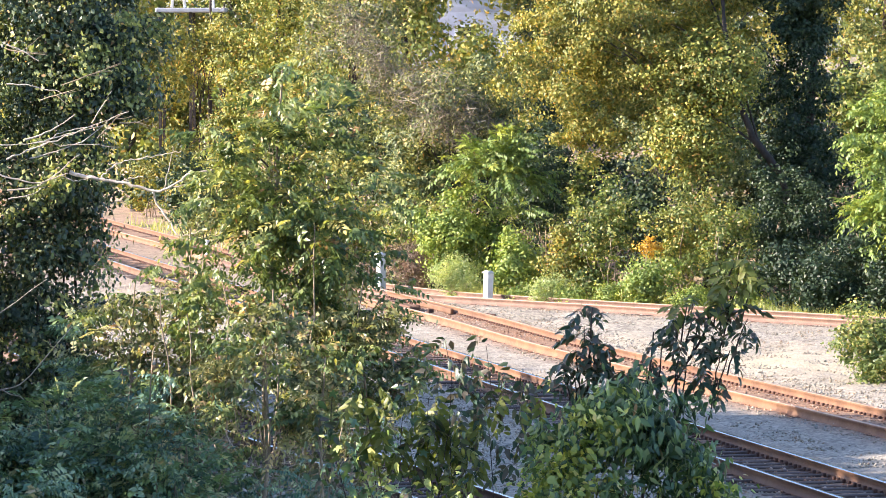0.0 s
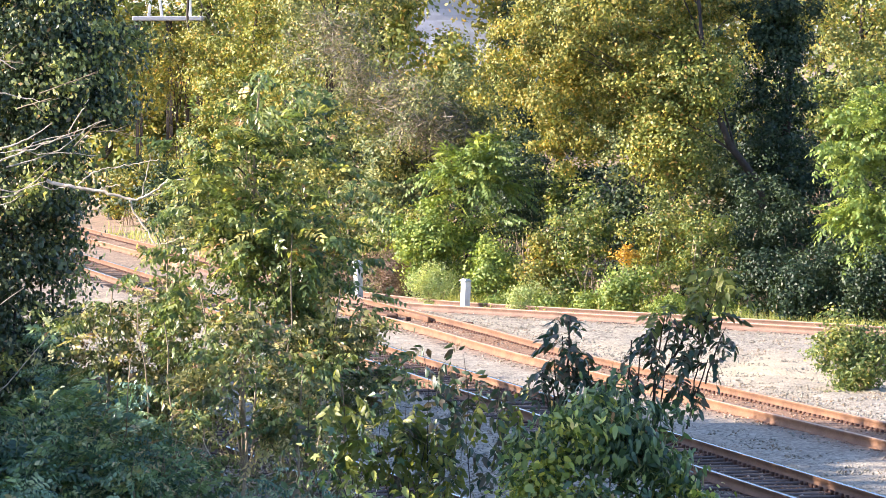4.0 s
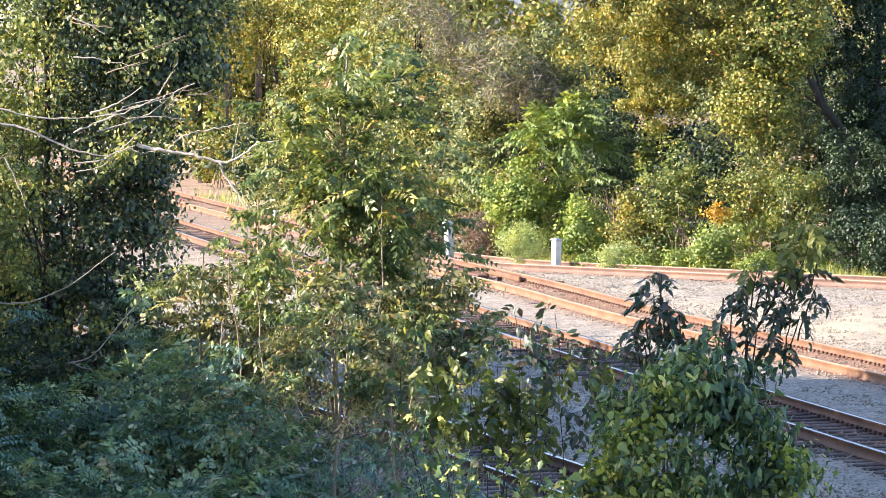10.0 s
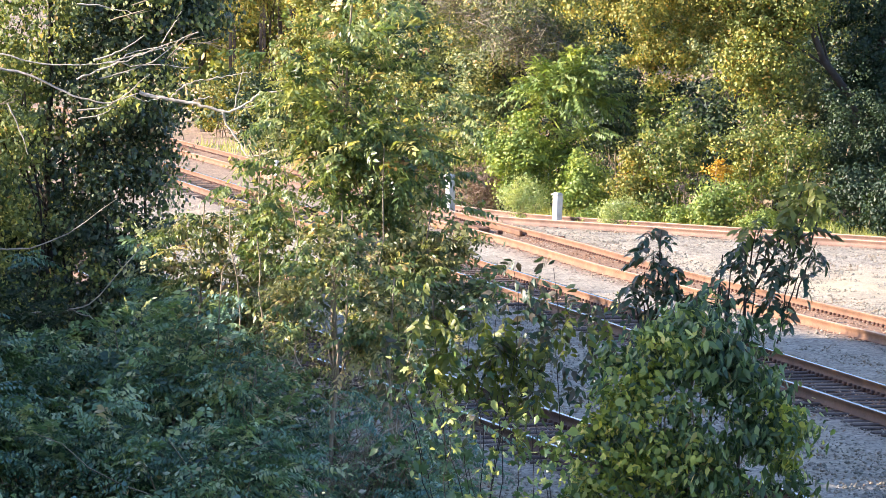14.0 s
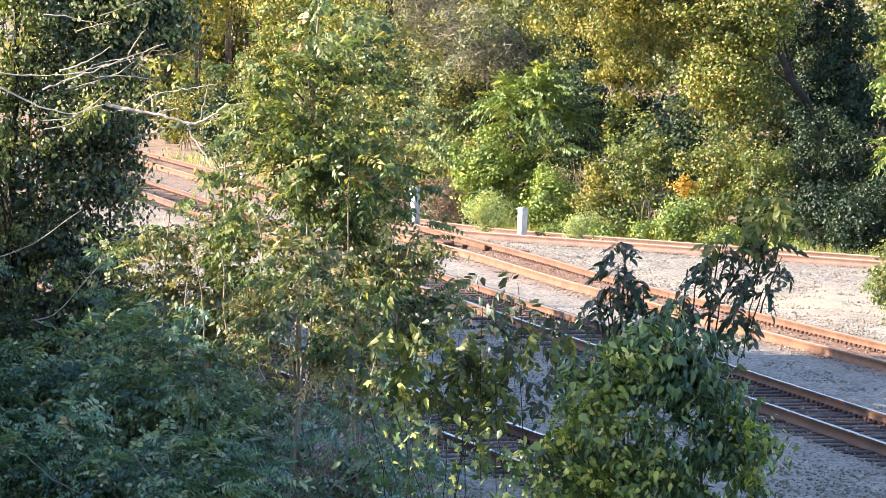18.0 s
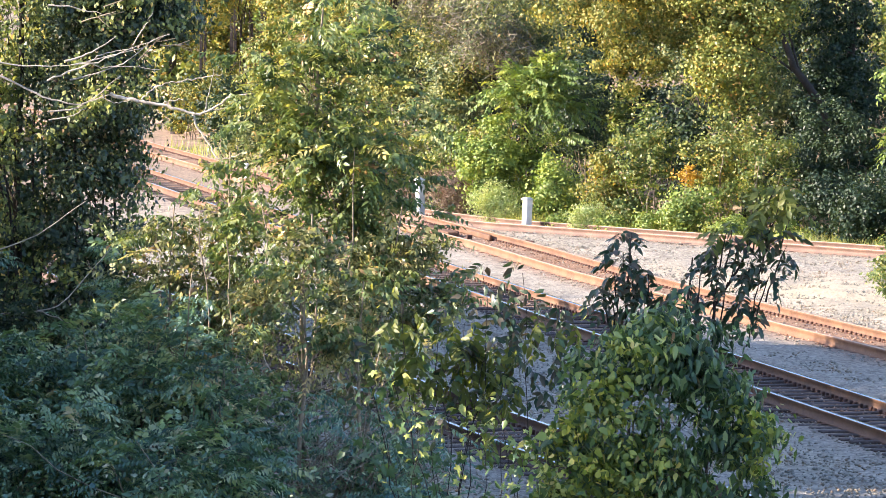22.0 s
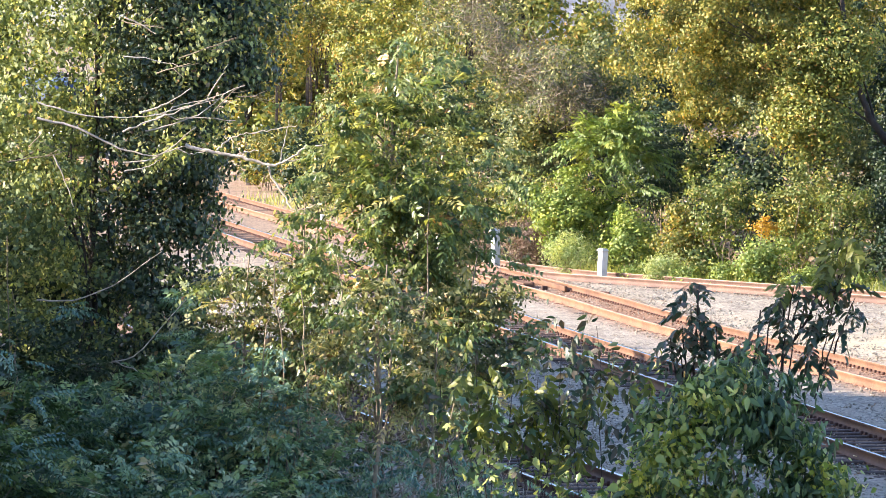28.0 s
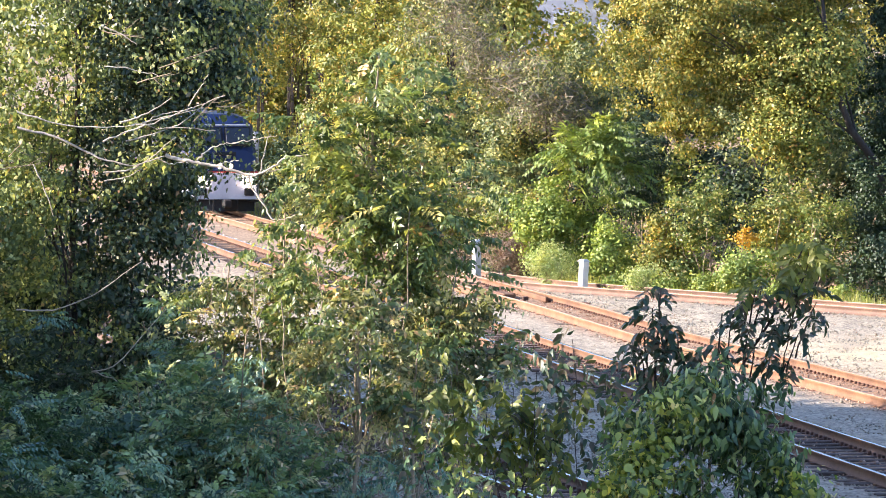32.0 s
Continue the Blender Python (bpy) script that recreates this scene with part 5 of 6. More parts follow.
# shrubs between and behind the tracks
shrub("bright green bush on the ballast between two tracks", 9.85, 89.8, 1.25, 1.2, 2.0, 9000, (0.10, 0.055), LEAF_VINE, 0.13)
# the three shrubs in the hollow near x = 3 paint its deep shade with dark leaves
for x, y, rx, h, leaf, words in ((2.3, 121.2, 1.0, 2.2, LEAF_FERN, "green vine-grown shrub beside the branch track"), (3.9, 120.0, 1.3, 2.7, LEAF_GOLD, "yellowing leafy shrub beside the branch track"), (5.1, 119.2, 1.4, 4.1, LEAF_VINE, "green vine-grown shrub beside the branch track"), (6.8, 117.9, 1.4, 3.8, LEAF_OAK, "light green shrub beside the branch track"), (8.2, 116.9, 1.3, 3.7, LEAF_VINE, "green vine-grown shrub beside the branch track"), (7.2, 119.6, 1.5, 4.7, LEAF_OAK, "leafy shrub beside the branch track"), (9.9, 114.6, 1.3, 2.6, LEAF_IVY, "dark ivy-grown shrub beside the branch track"), (11.6, 113.6, 1.4, 2.5, LEAF_IVY, "dark ivy-grown shrub beside the branch track"), (12.6, 112.6, 1.2, 2.2, LEAF_IVY, "dark ivy-grown shrub beside the branch track"), (10.6, 113.2, 1.1, 2.0, LEAF_IVY, "dark ivy-grown shrub beside the branch track"), (14.4, 110.8, 1.2, 2.4, LEAF_IVY, "dark ivy-grown shrub beside the branch track"), (9.6, 118.2, 1.3, 4.4, LEAF_IVY, "dark ivy-grown shrub beside the branch track"), (10.9, 117.2, 1.3, 4.0, LEAF_IVY, "dark ivy-grown shrub beside the branch track"), (12.4, 116.0, 1.3, 3.6, LEAF_IVY, "dark ivy-grown shrub beside the branch track"), (13.8, 115.2, 1.4, 3.4, LEAF_IVY, "dark ivy-grown shrub beside the branch track"), (13.2, 121.0, 1.8, 5.0, LEAF_IVY, "dark ivy-grown shrub beside the branch track"), (15.2, 119.0, 1.8, 4.5, LEAF_IVY, "dark ivy-grown shrub beside the branch track"), (13.4, 112.4, 1.5, 2.8, LEAF_IVY, "dark ivy-grown shrub beside the branch track"), (15.2, 111.0, 1.5, 3.0, LEAF_VINE, "dark ivy-grown shrub beside the branch track"), (2.7, 131.0, 1.5, 4.6, LEAF_IVY, "near-black shrub standing in for deep shade between trees"), (2.75, 127.5, 1.0, 4.9, LEAF_IVY, "near-black shrub standing in for deep shade between trees"), (3.2, 126.2, 0.9, 4.4, LEAF_IVY, "near-black shrub standing in for deep shade between trees"), (0.3, 127.5, 1.3, 3.0, LEAF_GOLD, "yellowing vine-covered shrub behind the posts"), (-1.2, 130.0, 1.6, 3.2, LEAF_VINE, "green vine-covered shrub behind the posts"), (-3.5, 136.0, 1.5, 3.0, LEAF_OAK, "leafy shrub behind the posts"), (-5.2, 141.0, 1.5, 2.8, LEAF_VINE, "leafy shrub behind the posts"), (6.0, 116.3, 0.9, 1.75, LEAF_FERN, "light green shrub under an orange bush"), (4.4, 119.6, 0.8, 1.3, LEAF_VINE, "low green shrub beside the branch track")):
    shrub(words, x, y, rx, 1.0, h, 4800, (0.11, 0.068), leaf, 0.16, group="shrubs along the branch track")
for x, y, r, h in ((0.55, 121.4, 0.9, 1.55), (3.2, 118.6, 0.7, 1.1)):
    shrub("pale feathery green bush beside the track", x, y, r, 0.6, h, 6200, (0.075, 0.03), LEAF_PALE, 0.12, droop=-0.25, flat=0.1)
for x, y, r, h in ((2.4, 119.6, 0.5, 0.7), (5.0, 117.4, 0.6, 0.9), (3.9, 118.2, 0.6, 0.8), (7.2, 115.4, 0.6, 0.9), (8.8, 114.4, 0.6, 0.9)):
    shrub("low yellow-green weeds at the foot of the slope", x, y, r, 0.6, h, 2600, (0.085, 0.045), LEAF_FERN, 0.12, group="weeds along the branch track")
shrub("small bush with bright orange leaves", 6.0, 116.6, 0.42, 0.3, 2.3, 480, (0.10, 0.055), LEAF_ORANGE, 0.09, lift=1.6)
for x, y, r, h in ((-12.2, 181, 1.2, 3.6), (-10.9, 178.5, 1.2, 3.4), (-13.4, 183.5, 1.1, 3.2), (-9.4, 176, 1.1, 3.0), (-12.0, 184.5, 1.4, 4.6)):
    shrub("yellowing bush on the bare earth bank", x, y, r, 1.0, h, 3600, (0.14, 0.08), LEAF_GOLD, 0.2, group="bushes on the earth bank")
shrub("dry leafless reddish-brown brush behind the posts", -0.85, 126.0, 1.0, 0.7, 1.9, 9000, (0.16, 0.012), TWIG_BROWN, 0.16, stems=14, droop=-0.3, flat=0.0)
shrub("dry brown weeds beside a white post", -2.4, 126.5, 0.7, 0.5, 1.1, 3000, (0.14, 0.014), TWIG_BROWN, 0.12, stems=8, droop=-0.3, flat=0.0)

# trees behind the tracks
tree("yellowing_oak", "broad tree with yellow-green autumn leaves and leaning dark trunk", "tree", (10.9, 121.8), (7.9, 122, 12.5), 0.15,
     [(3.65, 121.5, 7.0, 2.2, 2.0, 2.4), (5.9, 121.5, 8.6, 2.8, 2.4, 2.5), (7.0, 121.3, 5.7, 1.7, 1.6, 1.7), (4.6, 121, 5.1, 0.9, 1.0, 1.0), (5.2, 122, 12, 3.6, 3, 2.6), (8.4, 122.5, 9.3, 1.6, 1.6, 2.4)],
     430, 120000, 0.22, (0.115, 0.066), LEAF_GOLD, droop=0.4, flat=0.15, limbs=8, via=[(10.1, 120.3, 3.9), (9.25, 119.7, 4.9), (8.6, 119.6, 6.6), (8.4, 120.6, 9.0)])
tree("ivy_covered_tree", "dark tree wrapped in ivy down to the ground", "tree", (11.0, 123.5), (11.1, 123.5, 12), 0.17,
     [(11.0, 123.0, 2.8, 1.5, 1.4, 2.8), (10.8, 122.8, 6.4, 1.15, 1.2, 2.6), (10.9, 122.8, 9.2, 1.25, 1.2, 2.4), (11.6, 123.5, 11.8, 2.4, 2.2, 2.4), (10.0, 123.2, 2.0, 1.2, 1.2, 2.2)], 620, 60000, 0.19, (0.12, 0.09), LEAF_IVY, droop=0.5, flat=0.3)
LIGHT_BLOBS = [(12.6, 113.6, 4.6, 1.4, 1.2, 0.7), (12.9, 113.7, 3.2, 1.5, 1.2, 0.7), (13.4, 113.8, 6.0, 1.7, 1.4, 0.8), (14.4, 113.6, 4.2, 1.5, 1.3, 1.4), (13.2, 113.4, 2.2, 1.2, 1.0, 0.5)]
light_tree = tree("light_green_tree", "young tree with layered light yellow-green foliage", "tree", (13.3, 113.8), (13.5, 113.8, 6.9), 0.1, LIGHT_BLOBS, 240, 9000, 0.17, (0.14, 0.05), LEAF_FERN, droop=0.1, flat=0.5, feathers=(200, 5, 0.7, 7, 0.17))
FROND_LEAVES = [mesh_of("frond", *pinnate_leaf(*spec), LEAF_FERN) for spec in ((0.75, 7, 0.2, 0.25), (0.9, 8, 0.2, 0.35))]
fronds(light_tree, LIGHT_BLOBS, 170, FROND_LEAVES, "frond", -4, 0.8)
FEATHER_BLOBS = [(1.9, 125, 4.8, 0.45, 0.5, 0.14), (1.2, 125, 4.45, 0.75, 0.6, 0.16), (2.25, 125, 4.25, 0.75, 0.6, 0.16), (0.8, 125, 3.95, 0.75, 0.6, 0.18), (1.7, 124.9, 3.8, 0.95, 0.7, 0.18), (2.55, 125, 3.5, 0.5, 0.5, 0.2), (1.1, 124.9, 3.25, 0.8, 0.6, 0.2), (1.9, 124.8, 2.7, 0.8, 0.6, 0.3), (1.4, 124.7, 2.0, 0.9, 0.6, 0.4), (2.0, 124.7, 1.3, 0.7, 0.5, 0.4)]
feather_tree = tree("feathery_tree", "small tree with feathery drooping light green fronds", "tree", (1.5, 125.2), (1.5, 125.0, 4.7), 0.055, FEATHER_BLOBS, 110, 1400, 0.12, (0.14, 0.042), LEAF_FERN, droop=0.35, flat=0.6, limbs=10, feathers=(84, 5, 0.8, 8, 0.19))
fronds(feather_tree, FEATHER_BLOBS, 96, FROND_LEAVES, "frond", -4, 0.8)
shrub("bright green vine-covered mound behind the posts", 0.35, 123.9, 1.2, 1.0, 3.4, 8000, (0.12, 0.075), LEAF_FERN, 0.16)
HUNG_BLOBS = [(7.4, 119.8, 4.8, 1.3, 1.1, 1.2), (8.3, 119.9, 6.9, 1.2, 1.1, 1.3), (7.0, 120, 6.6, 1.1, 1, 1.2)]
tree("vine_hung_tree", "slender tree hung with dark green vines", "tree", (7.9, 120.2), (7.9, 120.2, 7.8), 0.1, HUNG_BLOBS, 200, 24000, 0.22, (0.125, 0.075), LEAF_OAK, limbs=6)
for label, x, y, top, blobs, n, leaf in (
        ("tall tree with dense mid-green leaves behind the tracks", -2.9, 143, 13, [(-2.9, 142, 6.4, 2.4, 2.2, 2.9), (-2.6, 143, 10.6, 3.2, 3, 2.8), (-3.6, 142, 4.0, 1.6, 1.5, 1.6)], 30000, LEAF_DUSTY),
        ("leafy tree hung with vines behind the tracks", 0.2, 139, 6.3, [(-0.1, 138.5, 5.2, 1.9, 1.9, 1.9), (1.6, 139, 5.6, 1.5, 1.6, 1.6), (-0.8, 138.5, 3.2, 1.5, 1.4, 1.3)], 21000, LEAF_DUSTY),
        ("tall leafy tree with thin upper branches", -6.2, 150, 12, [(-6.0, 149, 6.6, 2.6, 2.4, 2.8), (-5.6, 149, 10.4, 2.9, 2.6, 2.4), (-7.4, 149, 4.4, 1.6, 1.6, 1.6)], 26000, LEAF_OAK),
        ("yellow-green tree on the bank behind the tracks", -10.4, 172, 12, [(-8.8, 171, 7.4, 1.9, 2.2, 1.7), (-11.2, 171, 7.7, 2.1, 1.8, 1.2), (-11.6, 171.5, 6.0, 1.2, 1.4, 0.9), (-7.2, 170, 6.0, 1.4, 1.6, 1.2)], 16000, LEAF_GOLD),
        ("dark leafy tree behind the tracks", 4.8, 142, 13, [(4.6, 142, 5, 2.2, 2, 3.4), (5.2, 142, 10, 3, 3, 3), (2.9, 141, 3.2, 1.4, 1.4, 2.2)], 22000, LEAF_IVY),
        ("leafy tree behind the tracks", 9.5, 140, 14, [(9.5, 140, 6, 3.2, 2.6, 4), (12.5, 141, 9, 3.2, 3, 4), (16, 140, 6, 3, 3, 5)], 22000, LEAF_GOLD)):
    tree("broadleaf_tree", label, "tree", (x, y), (x + 0.3, y, top), 0.13, blobs, n // 170, int(n * 1.3), 0.24, (0.14, 0.08), leaf, limbs=9, group="trees behind the tracks", bare=[(-3.2, 139.4, 8.0, 1.6, 0.6, 1.3), (-1.9, 139.4, 6.6, 1.4, 0.6, 1.2)] if n == 30000 else [(-0.3, 136.6, 5.8, 1.5, 0.6, 1.3), (1.0, 137.2, 4.6, 1.3, 0.5, 1.3)] if n == 21000 else ())
for x, y, top, r in ((-14.5, 190, 15, 3.6), (-8.5, 196, 17, 3.8), (-2.6, 190, 17, 3.2), (7.0, 192, 17, 3.8), (13, 195, 17, 4), (19, 190, 17, 4), (-21, 200, 16, 4), (26, 200, 17, 4.5)):
    z = ground_at(x, y)
    tree("broadleaf_tree", "distant leafy tree on the rise behind the tracks", "tree", (x, y), (x, y, z + top - 4), 0.25, [(x, y, z + 3.2, r * 0.8, r * 0.8, 2.8), (x + 0.5, y, z + 7, r, r, 3.6), (x - 0.6, y, z + 11, r * 0.9, r * 0.9, 3)], 120, 5500, 0.5, (0.38, 0.23), LEAF_OAK, limbs=5, group="distant trees")
# trees beside the bank, left of the view, that shade the near tracks
for x, y, top, r in ((-14.0, 60, 12.2, 2.8), (-14.5, 65.5, 10.0, 2.6), (-15, 71, 9.0, 2.6), (-15.5, 76.5, 10.8, 2.8), (-16.0, 82, 8.8, 2.6), (-16.5, 87.5, 7.7, 2.4), (-17.0, 93, 7.0, 2.4), (-13.5, 54.5, 10.5, 2.6), (-17.5, 62.8, 12.5, 2.6), (-18.0, 68.3, 10.4, 2.6), (-18.5, 74.0, 11.1, 2.6), (-18.8, 79.3, 10.8, 2.8), (-19.2, 84.8, 9.4, 2.6), (-13.5, 48.3, 8.0, 2.2), (-13.5, 45.5, 8.0, 2.2), (-13.2, 42.2, 8.1, 2.2), (-12.5, 39, 10.2, 2.6), (-12.0, 34.8, 7.7, 2.2), (-10.5, 30, 10.0, 2.5), (-10, 22, 11.5, 2.5), (-8, 11.5, 13, 2.4), (-7, 4, 13.5, 2.5)):
    z = ground_at(x, y)
    tree("broadleaf_tree", "leafy tree on the bank beside the near track", "tree", (x, y), (x, y, top - 2), 0.22, [(x, y, top - 2.5, r, r, 2.4), (x + 0.4, y, (top + z) / 2 + 0.5, r, r, 2.2), (x, y, z + 1.8, r * 0.8, r * 0.8, 1.6)], 300 if y > 50 else 170, 14000 if y > 50 else 9000, 0.4, (0.44, 0.32), LEAF_OAK, limbs=5, group="trees on the near bank")


# the thicket that fills the slope under the trees
WOODS = [LEAF_OAK, LEAF_IVY, LEAF_DUSTY, LEAF_IVY, LEAF_DUSTY, LEAF_VINE]
for k in range(30):
    x = -11 + 30 * ((k * 0.618) % 1.0)
    y = max(float(120.2 - 0.98 * x), 113.6 - (x + 0.8) / 0.262) + RNG.uniform(7, 24)
    leaf = WOODS[k % 6]
    if 1.9 < x < 3.7 and y < 137 or -3.6 < x < -2.2 and y < 142 or x > 8.8 and y < 126:
        y += 14
    shrub("leafy sapling thicket on the slope under the trees", x, y, RNG.uniform(1.3, 2.1), 1.3, RNG.uniform(3.0, 5.6), 3400, (0.165, 0.10), leaf, 0.2, stems=4, group="thicket on the slope", bark=BARK)
for x, y, top, r, leaf in ((-1.4, 160, 12.5, 2.1, LEAF_OAK), (3.5, 162, 13, 1.75, LEAF_GOLD), (-4.6, 166, 14, 2.6, LEAF_OAK), (7.5, 165, 14, 3, LEAF_OAK), (12, 160, 14, 3, LEAF_GOLD), (-5.6, 178, 14, 2.8, LEAF_GOLD), (-9.6, 188, 15, 2.8, LEAF_OAK), (-14.4, 193, 10.5, 2.2, LEAF_GOLD), (-12.2, 192, 11.0, 1.9, LEAF_GOLD), (16.5, 150, 14, 3, LEAF_OAK), (1.3, 170, 8.5, 1.8, LEAF_OAK)):
    z = ground_at(x, y)
    tree("broadleaf_tree", "leafy tree in the woods behind the tracks", "tree", (x, y), (x, y, top - 2), 0.18, [(x, y, z + 2.4, r, r, 2.2), (x + 0.3, y, (z + top) / 2, r, r, 2.8), (x - 0.2, y, top - 2.4, r * 0.9, r * 0.9, 2.4)], 160, 9000, 0.36, (0.23, 0.14), leaf, limbs=5, group="trees behind the tracks")


def ground_cover(name, label, n, xs, ys, keep, size, leaf, height):
    """Low creeping leaves close to the soil."""
    x, y = RNG.uniform(*xs, n * 2), RNG.uniform(*ys, n * 2)
    ok = keep(x, y)
    x, y = x[ok][:n], y[ok][:n]
    z = terrain(x, y) + np.abs(RNG.normal(0, height, len(x))) * (0.6 + 0.6 * wavy(x, y, 1.4))
    v, f = leaf_cloud(np.stack([x, y, z], 1), *size, 0.0, 1.0)
    return tagged(piece(name, mesh_of(name, v, f, leaf), None, label, kind="stuff"), category="ground cover")


ground_cover("creeping_ivy", "dark green creeping plants over the slope under the trees", 32000, (-4, 19), (109, 150), lambda x, y: (beyond(x, y) > 2.6) & (x > -3.5), (0.2, 0.13), LEAF_IVY, 0.3)
ground_cover("bank_creepers", "green creeping plants over the near bank", 30000, (-8, 3), (16, 54), lambda x, y: x + 0.27 * y < 12.6, (0.14, 0.08), LEAF_UNDER, 0.25)


def grass():
    """Grass and weeds behind the branch track and on the cut bank."""
    n = 26000
    x = np.concatenate([RNG.uniform(0.2, 16, n * 3), RNG.uniform(-16, -3, n // 4)])
    y = np.concatenate([RNG.uniform(104, 126, n * 3), RNG.uniform(124, 176, n // 4)])
    g = beyond(x, y)
    ok = (g > np.where(x > 0, 1.1, 1.6)) & (g < np.where(x > 0, 4.2, 9))
    x, y = x[ok][:n], y[ok][:n]
    base = np.stack([x, y, terrain(x, y) - 0.02], 1)
    n = len(x)
    a = RNG.uniform(0, 6.28, n)
    h = RNG.uniform(0.12, 0.5, n) * (1 + 0.4 * wavy(x, y, 0.8))
    side = np.stack([np.cos(a), np.sin(a), 0 * a], 1) * 0.018
    tip = base + np.stack([RNG.normal(0, 0.12, n), RNG.normal(0, 0.12, n), h], 1)
    v = np.stack([base - side, base + side, tip], 1).reshape(-1, 3)
    return tagged(piece("grass", mesh_of("grass", v, np.arange(n * 3).reshape(-1, 3), GRASS), None, "light green and straw-coloured grass beside the tracks", kind="stuff"), category="grass")


grass()


# ---- buildings glimpsed between the trees ----
def white_house():
    x, y = 1.6, 208.0
    z = ground_at(x, y) - 0.2
    h = thing("house", "white house with grey roof glimpsed between trees", "house", pose(x, y, z))
    wide, high = 9.0, 11.6 - z
    rows = [(-1.26, 0.94), (-4.2, 0.9), (1.9, 0.9)]
    for k in range(int(high / 0.3)):
        bm = block((wide, 0.16, 0.31), (0, 0, 0.15 + k * 0.3), 0.0, turn=Matrix.Rotation(radians(4), 4, "X"))
        part("siding_board", bm, HOUSE_WHITE, h)
    part("wall", block((wide - 0.1, 7.0, high), (0, 3.56, high / 2), 0.02), HOUSE_WHITE, h)
    roof = bmesh.new()
    pts = [roof.verts.new(p) for p in ((-wide / 2 - 0.5, -0.6, high), (wide / 2 + 0.5, -0.6, high), (wide / 2 + 0.5, 7.6, high), (-wide / 2 - 0.5, 7.6, high), (-wide / 2 - 0.5, 3.5, high + 2.4), (wide / 2 + 0.5, 3.5, high + 2.4))]
    for f in ((0, 1, 5, 4), (2, 3, 4, 5), (1, 2, 5), (3, 0, 4), (3, 2, 1, 0)):
        roof.faces.new([pts[i] for i in f])
    part("roof", roof, ROOF_GREY, h)
    for cx, w in rows:
        win = part("window", block((w + 0.2, 0.14, 0.62), (cx + 0.9, -0.1, 8.46 - z), 0.02), HOUSE_WHITE, h)
        part("pane", block((w, 0.06, 0.44), (cx + 0.9, -0.165, 8.46 - z), 0.0), GLASS_DARK, win)


def raised_deck():
    """A grey slab on posts with white uprights on it."""
    x, y = -11.6, 186.0
    z = ground_at(x, y) - 0.3
    d = thing("raised_deck", "grey raised deck with white uprights among the trees", "deck", pose(x, y, z))
    top = 9.45 - z
    part("slab", block((3.2, 3.0, 0.2), (0, 0, top - 0.1), 0.03), CONCRETE, d)
    for px in (-1.4, 0, 1.4):
        for py in (-1.3, 1.3):
            part("support", block((0.14, 0.14, top - 0.2), (px, py, (top - 0.2) / 2), 0.01), BARK, d)
    for px, tilt in ((-0.75, 8), (-0.35, -8), (1.05, 0)):
        part("upright", block((0.13, 0.10, 1.5), (px, -1.3, top + 0.75), 0.02, turn=Matrix.Rotation(radians(tilt), 4, "Y")), WHITE_PAINT, d)
    part("rail", block((3.1, 0.1, 0.1), (0, -1.3, top + 1.5), 0.02), WHITE_PAINT, d)


white_house()
raised_deck()


# ---- the locomotive ----
def hull(section, ys, scale):
    """A shell that runs along y, its section scaled and lifted from rib to rib."""
    bm = bmesh.new()
    rings = []
    for y, (sx, z0, z1, back) in zip(ys, scale):
        rings.append([bm.verts.new((x * sx, y + back * (z - 0.0), z0 + (z1 - z0) * z)) for x, z in section])
    for a, b in zip(rings[:-1], rings[1:]):
        for i in range(len(section)):
            j = (i + 1) % len(section)
            bm.faces.new((a[i], a[j], b[j], b[i]))
    bm.faces.new(list(reversed(rings[0])))
    bm.faces.new(rings[-1])
    bmesh.ops.recalc_face_normals(bm, faces=bm.faces)
    return bm


